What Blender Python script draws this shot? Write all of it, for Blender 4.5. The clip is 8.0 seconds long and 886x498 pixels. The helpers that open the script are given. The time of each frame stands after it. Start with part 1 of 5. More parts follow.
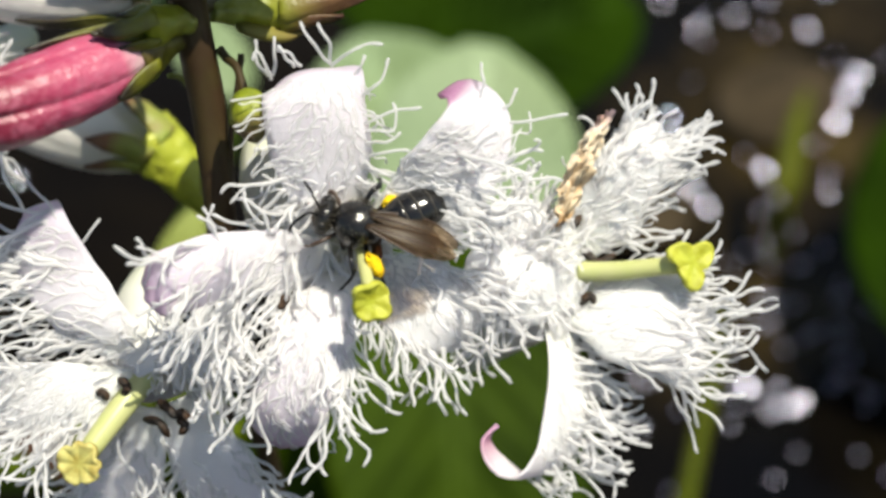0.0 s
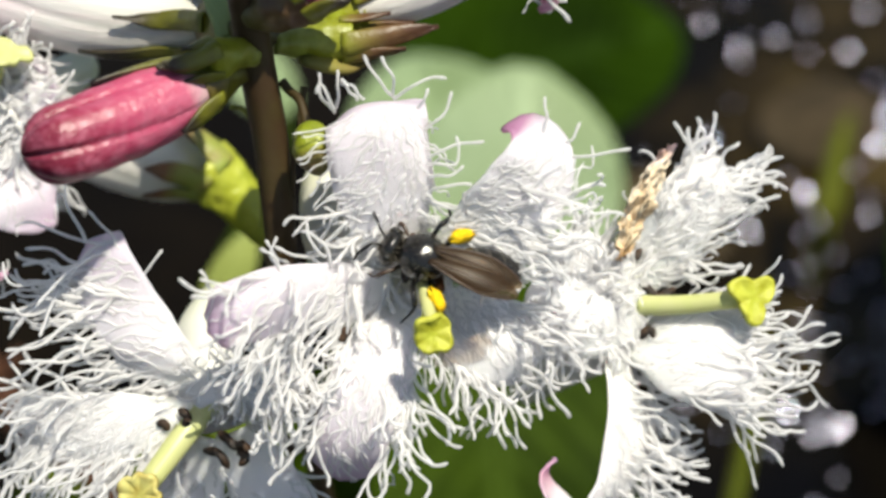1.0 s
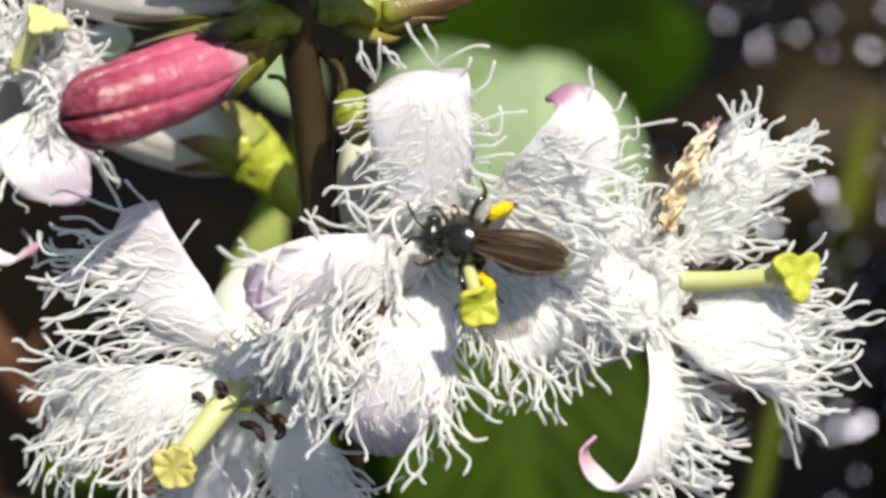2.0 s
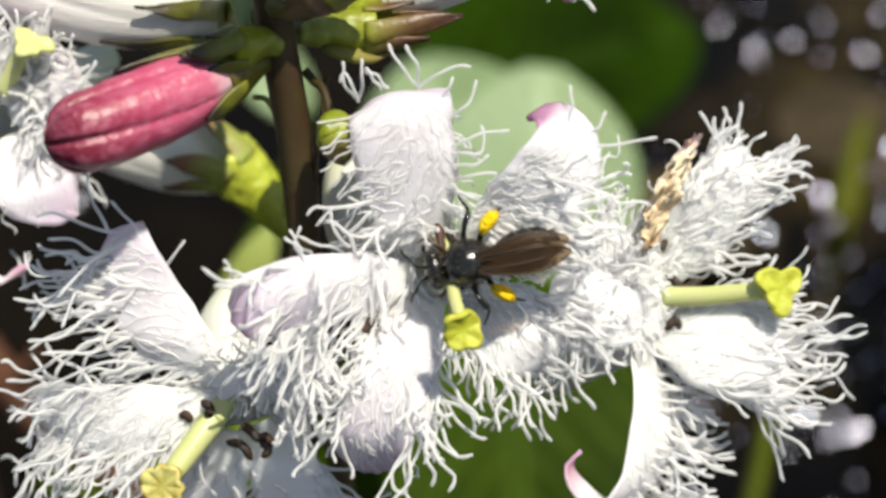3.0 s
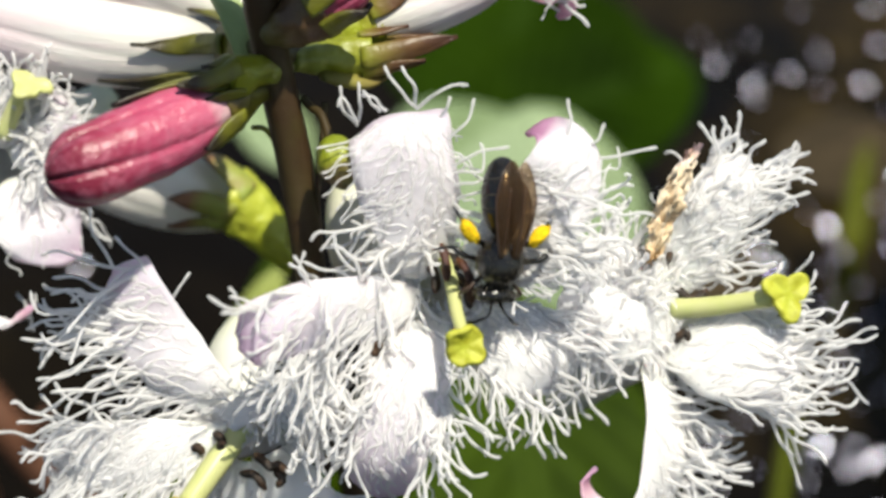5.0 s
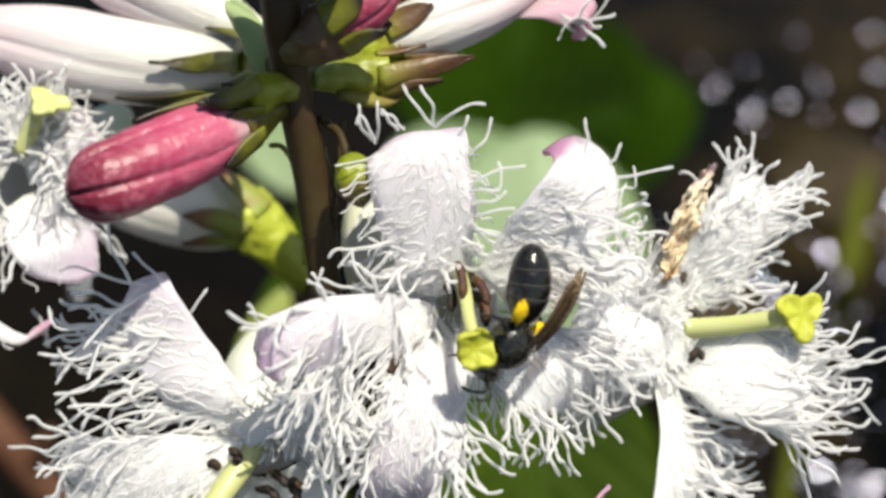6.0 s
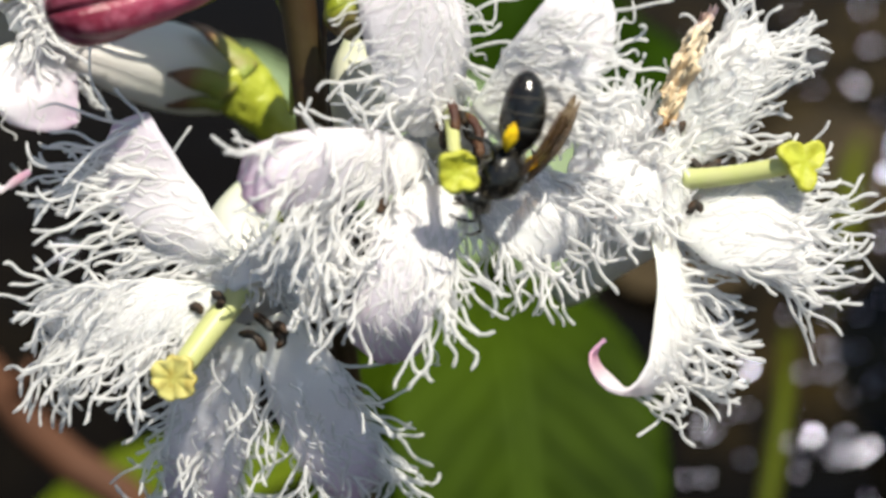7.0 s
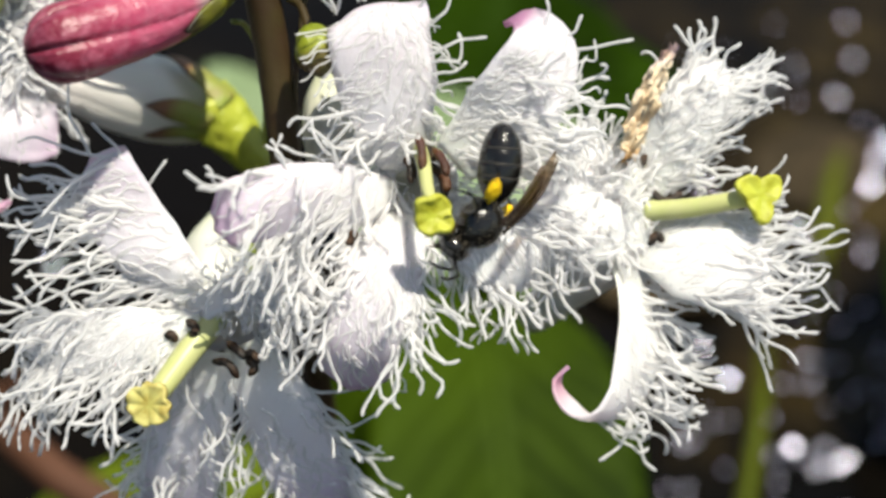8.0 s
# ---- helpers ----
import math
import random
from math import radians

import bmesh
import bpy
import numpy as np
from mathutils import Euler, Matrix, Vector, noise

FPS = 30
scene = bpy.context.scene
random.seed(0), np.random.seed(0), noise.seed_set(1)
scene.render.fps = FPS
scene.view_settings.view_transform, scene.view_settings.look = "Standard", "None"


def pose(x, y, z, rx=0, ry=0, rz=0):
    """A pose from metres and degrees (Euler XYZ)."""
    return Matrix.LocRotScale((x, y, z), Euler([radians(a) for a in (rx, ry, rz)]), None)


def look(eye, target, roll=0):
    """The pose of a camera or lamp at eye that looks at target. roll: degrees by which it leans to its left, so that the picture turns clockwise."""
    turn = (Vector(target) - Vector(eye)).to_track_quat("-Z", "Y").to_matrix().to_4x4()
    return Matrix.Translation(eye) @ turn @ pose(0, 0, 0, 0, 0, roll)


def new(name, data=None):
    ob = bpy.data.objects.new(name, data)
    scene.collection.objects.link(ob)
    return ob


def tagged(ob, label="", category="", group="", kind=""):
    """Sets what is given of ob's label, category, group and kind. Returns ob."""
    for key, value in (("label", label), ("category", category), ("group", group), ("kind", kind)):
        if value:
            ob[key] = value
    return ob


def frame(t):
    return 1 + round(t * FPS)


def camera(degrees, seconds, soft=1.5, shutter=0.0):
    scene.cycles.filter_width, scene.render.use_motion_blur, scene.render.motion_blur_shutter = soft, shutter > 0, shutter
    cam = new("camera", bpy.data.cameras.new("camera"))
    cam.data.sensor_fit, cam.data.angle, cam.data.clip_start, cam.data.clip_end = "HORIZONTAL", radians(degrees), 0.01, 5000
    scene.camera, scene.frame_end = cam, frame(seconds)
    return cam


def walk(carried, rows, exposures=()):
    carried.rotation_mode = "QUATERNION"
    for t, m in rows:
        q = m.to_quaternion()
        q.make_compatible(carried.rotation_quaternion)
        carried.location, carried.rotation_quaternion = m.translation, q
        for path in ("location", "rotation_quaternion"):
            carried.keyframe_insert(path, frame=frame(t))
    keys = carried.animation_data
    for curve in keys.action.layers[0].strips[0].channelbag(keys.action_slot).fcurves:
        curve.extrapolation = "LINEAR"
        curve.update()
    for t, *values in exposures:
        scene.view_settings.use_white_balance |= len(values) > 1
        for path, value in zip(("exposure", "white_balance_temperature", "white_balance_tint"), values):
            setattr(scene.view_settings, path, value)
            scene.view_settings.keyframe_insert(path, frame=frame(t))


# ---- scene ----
MM = 0.001
TILT = radians(43.6)
# frame aligned with the camera's view: u right, v up, w towards it, in millimetres
FRAME_AT = Vector((0.0062, -0.0089, 0.167))
FRAME = Matrix(((1, 0, 0), (0, math.sin(TILT), -math.cos(TILT)), (0, math.cos(TILT), math.sin(TILT))))


# places given through at() are fitted to the camera's view
def at(u, v, w):
    return FRAME_AT + FRAME @ Vector((u, v, w)) * MM


def way(u, v, w):
    return (FRAME @ Vector((u, v, w))).normalized()


# ---- camera ----
cam = camera(28.00, 8.0, soft=3.1)
cam.data.dof.use_dof = True
cam.data.dof.focus_distance = 0.0971
cam.data.dof.aperture_fstop = 32.8
PATH = [
    (0.0, 0.01025, -0.08154, 0.23769, 45.768, -0.448, -1.302),
    (0.2, 0.00991, -0.08060, 0.23926, 45.866, -0.394, -1.043),
    (0.4, 0.01117, -0.07969, 0.24080, 45.964, -0.340, -0.784),
    (0.5, 0.01058, -0.08046, 0.24029, 46.014, -0.313, -0.654),
    (0.7, 0.01011, -0.08114, 0.23896, 46.118, -0.200, -0.518),
    (1.0, 0.00860, -0.08084, 0.23836, 46.276, -0.031, -0.313),
    (1.2, 0.00863, -0.08129, 0.23749, 46.325, -0.018, -0.188),
    (1.5, 0.00620, -0.08177, 0.23639, 46.400, -0.000, 0.000),
    (1.7, 0.00696, -0.08144, 0.23571, 46.398, -0.087, 0.105),
    (2.8, 0.00680, -0.08057, 0.23800, 46.241, -0.141, 0.345),
    (3.0, 0.00791, -0.08099, 0.23720, 46.519, 0.255, -0.058),
    (3.2, 0.00874, -0.08079, 0.23740, 46.649, 0.472, -0.211),
    (3.5, 0.00946, -0.08048, 0.23771, 46.844, 0.798, -0.439),
    (3.7, 0.00853, -0.08150, 0.23658, 47.114, 1.295, -0.821),
    (4.0, 0.00986, -0.08191, 0.23607, 47.513, 2.043, -1.389),
    (4.2, 0.00940, -0.08211, 0.23575, 47.690, 2.185, -1.524),
    (4.5, 0.00873, -0.08184, 0.23589, 47.954, 2.397, -1.727),
    (5.8, 0.00711, -0.08327, 0.23492, 49.049, 1.995, -1.407),
    (6.0, 0.00676, -0.08297, 0.23565, 49.214, 1.911, -1.523),
    (6.2, 0.00646, -0.08386, 0.23456, 49.313, 1.840, -1.586),
    (6.5, 0.00738, -0.08431, 0.23385, 49.463, 1.734, -1.681),
    (6.6, 0.00683, -0.08476, 0.23242, 49.496, 1.653, -1.642),
    (6.8, 0.00643, -0.08531, 0.22993, 49.564, 1.492, -1.565),
    (7.0, 0.00628, -0.08666, 0.22661, 49.631, 1.331, -1.488),
    (7.2, 0.00804, -0.08601, 0.22772, 49.587, 1.281, -1.496),
    (7.4, 0.00635, -0.08560, 0.22858, 49.544, 1.232, -1.503),
    (7.5, 0.00608, -0.08579, 0.22859, 49.523, 1.207, -1.507),
    (7.6, 0.00705, -0.08674, 0.22827, 49.568, 1.173, -1.529),
    (7.8, 0.00890, -0.08702, 0.22932, 49.658, 1.107, -1.573),
    (8.0, 0.00760, -0.08801, 0.22962, 49.748, 1.041, -1.618),
]
walk(cam, [(t, pose(x, y, z, rx, ry, rz)) for t, x, y, z, rx, ry, rz in PATH], [(0, 0.36, 7350, 4), (8, 0.36, 7350, 4)])

# ---- light ----
SUN = way(0.30, 0.64, 0.78)
world = bpy.data.worlds.new("sky")
scene.world = world
world.use_nodes = True
wn = world.node_tree
sky = wn.nodes.new("ShaderNodeTexSky")
sky.sky_type = "NISHITA"
sky.sun_disc = False
sky.sun_elevation = math.asin(SUN.z)
sky.sun_rotation = math.atan2(SUN.x, SUN.y)
wn.links.new(sky.outputs[0], wn.nodes["Background"].inputs[0])
wn.nodes["Background"].inputs[1].default_value = 0.095
sun = new("sun", bpy.data.lights.new("sun", "SUN"))
sun.data.energy = 5.0
sun.data.angle = radians(0.53)
sun.data.color = (1.0, 0.985, 0.955)
sun.matrix_world = look(SUN * 3, (0, 0, 0))


# ---- materials ----
def material(name, rough=0.5, spec=0.5):
    m = bpy.data.materials.new(name)
    m.use_nodes = True
    b = m.node_tree.nodes["Principled BSDF"]
    b.inputs["Roughness"].default_value = rough
    b.inputs["Specular IOR Level"].default_value = spec
    return m, m.node_tree, b


def add(nt, kind, **values):
    n = nt.nodes.new(kind)
    for key, value in values.items():
        n.inputs[key].default_value = value
    return n


def ramp(nt, source, stops):
    n = nt.nodes.new("ShaderNodeValToRGB")
    e = n.color_ramp.elements
    while len(e) < len(stops):
        e.new(0.5)
    for k, (p, c) in zip(e, stops):
        k.position, k.color = p, (*c, 1)
    nt.links.new(source, n.inputs[0])
    return n


def blend(nt, fac, a, b, how="MIX"):
    n = nt.nodes.new("ShaderNodeMix")
    n.data_type, n.blend_type = "RGBA", how
    for value, socket in ((fac, n.inputs["Factor"]), (a, n.inputs["A"]), (b, n.inputs["B"])):
        if isinstance(value, (int, float)):
            socket.default_value = value
        elif isinstance(value, tuple):
            socket.default_value = (*value, 1)
        else:
            nt.links.new(value, socket)
    return n.outputs["Result"]


def grain(nt, scale, detail=3.0, rough=0.55, stretch=None):
    co = nt.nodes.new("ShaderNodeTexCoord")
    n = add(nt, "ShaderNodeTexNoise", Scale=scale, Detail=detail, Roughness=rough)
    if stretch:
        mp = nt.nodes.new("ShaderNodeMapping")
        mp.inputs["Scale"].default_value = stretch
        nt.links.new(co.outputs["UV"], mp.inputs[0])
        nt.links.new(mp.outputs[0], n.inputs["Vector"])
    else:
        nt.links.new(co.outputs["Object"], n.inputs["Vector"])
    return n.outputs["Fac"]


def bumped(nt, b, height, strength, distance):
    n = add(nt, "ShaderNodeBump", Strength=strength, Distance=distance)
    nt.links.new(height, n.inputs["Height"])
    nt.links.new(n.outputs[0], b.inputs["Normal"])


def along(nt):
    """Runs from 0 at a piece's base to 1 at its tip."""
    uv = nt.nodes.new("ShaderNodeUVMap")
    sep = nt.nodes.new("ShaderNodeSeparateXYZ")
    nt.links.new(uv.outputs[0], sep.inputs[0])
    return sep.outputs["Y"]


def thin(nt, b, colour, share):
    """Lets light through a thin sheet."""
    out = nt.nodes["Material Output"]
    tr = nt.nodes.new("ShaderNodeBsdfTranslucent")
    mix = nt.nodes.new("ShaderNodeMixShader")
    mix.inputs[0].default_value = share
    nt.links.new(colour, tr.inputs[0])
    nt.links.new(b.outputs[0], mix.inputs[1])
    nt.links.new(tr.outputs[0], mix.inputs[2])
    nt.links.new(mix.outputs[0], out.inputs[0])


def coloured(name, stops, rough=0.5, spec=0.5, spot=None, scale=900, sheet=0.0, bump=0.0, bscale=2500, stretch=None, flesh=0.0):
    """A material whose colour runs along the piece, broken up by a blotch colour."""
    m, nt, b = material(name, rough, spec)
    c = ramp(nt, along(nt), stops).outputs[0]
    g = grain(nt, scale, 4, stretch=stretch)
    if spot:
        k = ramp(nt, g, [(0.42, (0, 0, 0)), (0.68, (1, 1, 1))]).outputs[0]
        n = nt.nodes.new("ShaderNodeMath")
        n.operation = "MULTIPLY"
        n.inputs[1].default_value = spot[1]
        nt.links.new(k, n.inputs[0])
        c = blend(nt, n.outputs[0], c, spot[0])
    nt.links.new(c, b.inputs["Base Color"])
    if bump:
        bumped(nt, b, grain(nt, bscale, 4, stretch=stretch), bump, 0.0002)
    if flesh:
        b.subsurface_method = "BURLEY"
        b.inputs["Subsurface Weight"].default_value = flesh
        b.inputs["Subsurface Scale"].default_value = 0.0012
        b.inputs["Subsurface Radius"].default_value = (1.0, 0.9, 0.9)
    if sheet:
        thin(nt, b, c, sheet)
    return m


WHITE = (0.78, 0.755, 0.785)
PETAL = coloured("petal", [(0, (0.72, 0.72, 0.66)), (0.2, WHITE), (0.6, (0.70, 0.65, 0.71)), (0.80, (0.58, 0.49, 0.59)), (1, (0.46, 0.31, 0.44))],
                 0.55, 0.3, ((0.76, 0.71, 0.77), 0.4), 260, 0.22, 0.4, 1800, flesh=0.75)
PETAL_PLAIN = coloured("petal_plain", [(0, (0.82, 0.82, 0.76)), (0.3, (0.84, 0.83, 0.82)), (1, (0.82, 0.79, 0.81))],
                       0.55, 0.3, ((0.78, 0.75, 0.78), 0.4), 260, 0.22, 0.4, 1800, flesh=0.75)
PETAL_PURPLE = coloured("petal_purple", [(0, (0.72, 0.72, 0.66)), (0.5, (0.82, 0.79, 0.82)), (0.85, (0.68, 0.64, 0.69)), (0.91, (0.40, 0.20, 0.32)), (1, (0.30, 0.12, 0.23))],
                        0.5, 0.3, ((0.74, 0.69, 0.75), 0.35), 260, 0.22, 0.4, 1800, flesh=0.75)
PETAL_ROSE = coloured("petal_rose", [(0, (0.80, 0.80, 0.74)), (0.6, (0.79, 0.77, 0.78)), (0.8, (0.74, 0.66, 0.71)), (0.92, (0.60, 0.31, 0.42)), (1, (0.52, 0.27, 0.43))],
                      0.5, 0.3, ((0.78, 0.75, 0.78), 0.4), 260, 0.22, 0.4, 1800, flesh=0.75)
PETAL_PINK = coloured("petal_pink", [(0, (0.70, 0.62, 0.64)), (0.5, (0.66, 0.42, 0.50)), (1, (0.50, 0.20, 0.32))], 0.5, 0.3, ((0.70, 0.52, 0.58), 0.4), 260, 0.3, 0.4, 1800, flesh=0.6)
HAIR = coloured("hair", [(0, (0.91, 0.90, 0.90)), (1, (0.93, 0.92, 0.93))], 0.6, 0.25, None, 500, 0.5)
_nt = HAIR.node_tree
_x = _nt.nodes.new("ShaderNodeMixShader")
_x.inputs[0].default_value = 0.36
_t = _nt.nodes.new("ShaderNodeBsdfTransparent")
_nt.links.new(_nt.nodes["Material Output"].inputs[0].links[0].from_socket, _x.inputs[1])
_nt.links.new(_t.outputs[0], _x.inputs[2])
_nt.links.new(_x.outputs[0], _nt.nodes["Material Output"].inputs[0])
TUBE = coloured("corolla_tube", [(0, (0.70, 0.74, 0.52)), (0.4, (0.84, 0.84, 0.76)), (1, WHITE)], 0.45, 0.4, ((0.80, 0.80, 0.72), 0.5), 200, 0.25)
# dulled base holds shade in its colour; pale flecks stand for waxy highlights
BUD_PINK = coloured("bud_pink", [(0, (0.50, 0.36, 0.36)), (0.14, (0.50, 0.30, 0.33)), (0.20, (0.45, 0.080, 0.15)), (0.55, (0.36, 0.042, 0.098)), (0.82, (0.20, 0.013, 0.038)), (1, (0.11, 0.006, 0.020))],
                    0.36, 0.5, ((0.46, 0.15, 0.22), 0.45), 1600, 0.0, 0.6, 2200)
_b = BUD_PINK.node_tree.nodes["Principled BSDF"]
_b.inputs["Coat Weight"].default_value = 0.15
_b.inputs["Coat Roughness"].default_value = 0.4
BUD_WHITE = coloured("bud_white", [(0, (0.80, 0.80, 0.66)), (0.5, (0.84, 0.82, 0.76)), (0.9, (0.84, 0.76, 0.78)), (1, (0.74, 0.52, 0.6))],
                     0.35, 0.5, ((0.82, 0.74, 0.74), 0.4), 8, 0.15, 0.3, 30, (3, 0.4, 1))
BUD_BLUSH = coloured("bud_blush", [(0, (0.66, 0.66, 0.56)), (0.45, (0.70, 0.67, 0.66)), (1, (0.62, 0.40, 0.48))],
                     0.4, 0.45, ((0.70, 0.52, 0.58), 0.4), 10, 0.1, 0.5, 30, (4, 0.3, 1))
CALYX = coloured("calyx", [(0, (0.10, 0.11, 0.005)), (0.6, (0.18, 0.195, 0.008)), (1, (0.22, 0.23, 0.012))], 0.42, 0.5,
                 ((0.25, 0.30, 0.05), 0.7), 700, 0.0, 0.5, 1200)
# darker cups of the crown, with part of their shade put into the green
CALYX_DARK = coloured("calyx_dark", [(0, (0.06, 0.055, 0.004)), (0.6, (0.125, 0.125, 0.005)), (1, (0.12, 0.10, 0.008))], 0.4, 0.5,
                      ((0.06, 0.035, 0.015), 0.7), 700, 0.0, 0.5, 1200)
CALYX_BRIGHT = coloured("calyx_bright", [(0, (0.26, 0.28, 0.02)), (0.5, (0.35, 0.38, 0.03)), (1, (0.38, 0.40, 0.05))], 0.4, 0.5,
                        ((0.22, 0.26, 0.015), 0.7), 900, 0.0, 1.0, 1100)
BUD_GREEN = coloured("bud_green", [(0, (0.14, 0.18, 0.012)), (0.46, (0.24, 0.27, 0.016)), (0.62, (0.10, 0.06, 0.014)), (1, (0.06, 0.03, 0.02))], 0.4, 0.5,
                     ((0.10, 0.12, 0.01), 0.6), 900, 0.0, 0.9, 1500)
CALYX_LIME = coloured("calyx_lime", [(0, (0.16, 0.18, 0.010)), (0.5, (0.26, 0.30, 0.015)), (1, (0.30, 0.31, 0.02))], 0.4, 0.5,
                      ((0.12, 0.07, 0.012), 0.5), 900, 0.0, 0.8, 1300)
CALYX_BROWN = coloured("calyx_brown", [(0, (0.06, 0.06, 0.010)), (0.5, (0.07, 0.035, 0.016)), (1, (0.075, 0.028, 0.022))], 0.45, 0.5,
                       ((0.11, 0.075, 0.02), 0.6), 700, 0.0, 0.6, 1200)
BRACT = coloured("bract", [(0, (0.13, 0.13, 0.02)), (0.5, (0.30, 0.27, 0.06)), (1, (0.22, 0.15, 0.05))], 0.5, 0.4, ((0.20, 0.16, 0.04), 0.6), 700, 0.3, 0.4, 1200)
BRACT_PALE = coloured("bract_pale", [(0, (0.30, 0.38, 0.13)), (0.6, (0.34, 0.43, 0.19)), (1, (0.40, 0.48, 0.26))], 0.45, 0.4, ((0.25, 0.34, 0.12), 0.5), 500, 0.3, 0.3, 1200)
SEPAL_BROWN = coloured("sepal_brown", [(0, (0.20, 0.22, 0.02)), (0.25, (0.16, 0.12, 0.02)), (0.5, (0.10, 0.045, 0.018)), (1, (0.045, 0.016, 0.010))], 0.42, 0.5,
                       ((0.14, 0.075, 0.02), 0.5), 900, 0.1, 0.5, 1500)
BUD_CREAM = coloured("bud_cream", [(0, (0.52, 0.54, 0.36)), (0.4, (0.70, 0.68, 0.56)), (1, (0.72, 0.66, 0.58))], 0.4, 0.45, ((0.60, 0.58, 0.42), 0.5), 300, 0.15, 0.2, 900)
SEPAL = coloured("sepal", [(0, (0.26, 0.32, 0.05)), (0.45, (0.24, 0.26, 0.05)), (0.68, (0.20, 0.09, 0.04)), (1, (0.07, 0.03, 0.02))], 0.45, 0.5,
                 ((0.30, 0.16, 0.08), 0.5), 900, 0.1, 0.5, 1500)
SEPAL_DARK = coloured("sepal_dark", [(0, (0.14, 0.145, 0.006)), (0.55, (0.10, 0.098, 0.006)), (0.8, (0.022, 0.014, 0.008)), (1, (0.010, 0.006, 0.006))], 0.45, 0.5,
                      ((0.06, 0.05, 0.012), 0.5), 900, 0.0, 0.5, 1500)
STEM = coloured("stem", [(0, (0.040, 0.032, 0.009)), (0.6, (0.034, 0.017, 0.007)), (1, (0.040, 0.022, 0.008))], 0.55, 0.3, ((0.050, 0.042, 0.010), 0.6), 350, 0.0, 0.4, 900)
STYLE = coloured("style", [(0, (0.56, 0.58, 0.28)), (1, (0.58, 0.58, 0.25))], 0.4, 0.5, ((0.52, 0.58, 0.2), 0.5), 900, 0.2)
STIGMA = coloured("stigma", [(0, (0.44, 0.48, 0.04)), (1, (0.56, 0.57, 0.08))], 0.5, 0.4, ((0.36, 0.35, 0.02), 0.8), 1500, 0.2, 0.6, 1800)
STIGMA_OLD = coloured("stigma_old", [(0, (0.55, 0.52, 0.14)), (1, (0.66, 0.60, 0.22))], 0.55, 0.4, ((0.40, 0.28, 0.05), 0.8), 1500, 0.2, 0.15, 1500)
ANTHER_RED = coloured("anther_red", [(0, (0.06, 0.016, 0.010)), (1, (0.035, 0.012, 0.009))], 0.5, 0.4, ((0.16, 0.07, 0.012), 0.4), 1200, 0.0, 0.8, 3000)
ANTHER = coloured("anther", [(0, (0.014, 0.009, 0.006)), (1, (0.009, 0.006, 0.005))], 0.6, 0.4, ((0.12, 0.05, 0.012), 0.4), 1200, 0.0, 0.8, 3000)
WITHERED = coloured("withered", [(0, (0.40, 0.24, 0.10)), (0.15, (0.72, 0.60, 0.44)), (0.8, (0.82, 0.74, 0.62)), (1, (0.55, 0.38, 0.48))], 0.7, 0.2, ((0.68, 0.48, 0.27), 0.6), 900, 0.1, 0.8, 1500)


def leaf_material(name, light, dark, rough=0.35, spec=0.5, sheet=0.25, vein=0.35):
    """A blade with a paler midrib and side veins, mottled."""
    m, nt, b = material(name, rough, spec)
    c = blend(nt, ramp(nt, grain(nt, 38, 5), [(0.38, (0, 0, 0)), (0.7, (1, 1, 1))]).outputs[0], light, dark)
    uv = nt.nodes.new("ShaderNodeUVMap")
    sep = nt.nodes.new("ShaderNodeSeparateXYZ")
    nt.links.new(uv.outputs[0], sep.inputs[0])

    def calc(how, p, q):
        k = nt.nodes.new("ShaderNodeMath")
        k.operation = how
        for value, socket in ((p, k.inputs[0]), (q, k.inputs[1])):
            if isinstance(value, (int, float)):
                socket.default_value = value
            else:
                nt.links.new(value, socket)
        return k.outputs[0]

    away = calc("ABSOLUTE", calc("SUBTRACT", sep.outputs["X"], 0.5), 0)
    side = calc("PINGPONG", calc("ADD", calc("MULTIPLY", calc("SUBTRACT", sep.outputs["Y"], calc("MULTIPLY", away, 0.7)), 9.0), calc("MULTIPLY", grain(nt, 120, 2), 0.5)), 0.5)
    veins = calc("MAXIMUM", ramp(nt, side, [(0.0, (1, 1, 1)), (0.14, (0, 0, 0))]).outputs[0], ramp(nt, away, [(0.02, (1, 1, 1)), (0.07, (0, 0, 0))]).outputs[0])
    c = blend(nt, calc("MULTIPLY", veins, vein), c, tuple(min(1.0, 1.9 * q + 0.01) for q in light))
    nt.links.new(c, b.inputs["Base Color"])
    bumped(nt, b, grain(nt, 300, 3), 0.4, 0.001)
    thin(nt, b, c, sheet)
    return m


# sunlit copy of the leaf: glare off the wax is put into the pale green
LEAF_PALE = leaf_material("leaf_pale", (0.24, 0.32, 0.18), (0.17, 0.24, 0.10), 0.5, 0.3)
# base and blotches darkened to stand for the shade on the low leaf
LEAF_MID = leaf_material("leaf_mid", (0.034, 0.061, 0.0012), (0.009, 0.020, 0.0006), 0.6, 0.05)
# leaf green darkened so that the colour itself carries the shade
LEAF_SHADED = leaf_material("leaf_shaded", (0.014, 0.034, 0.0007), (0.003, 0.009, 0.0003), 0.7, 0.02)
LEAF_OLIVE = leaf_material("leaf_olive", (0.05, 0.054, 0.003), (0.028, 0.032, 0.002), 0.55, 0.08)
LEAF_BROWN = leaf_material("leaf_brown", (0.062, 0.044, 0.024), (0.012, 0.009, 0.005), 0.7, 0.1, 0.1)
LEAF_YELLOW = leaf_material("leaf_yellow", (0.27, 0.31, 0.08), (0.18, 0.22, 0.05), 0.5, 0.2)
LEAF_LIME = leaf_material("leaf_lime", (0.11, 0.15, 0.005), (0.06, 0.09, 0.004), 0.55, 0.1)
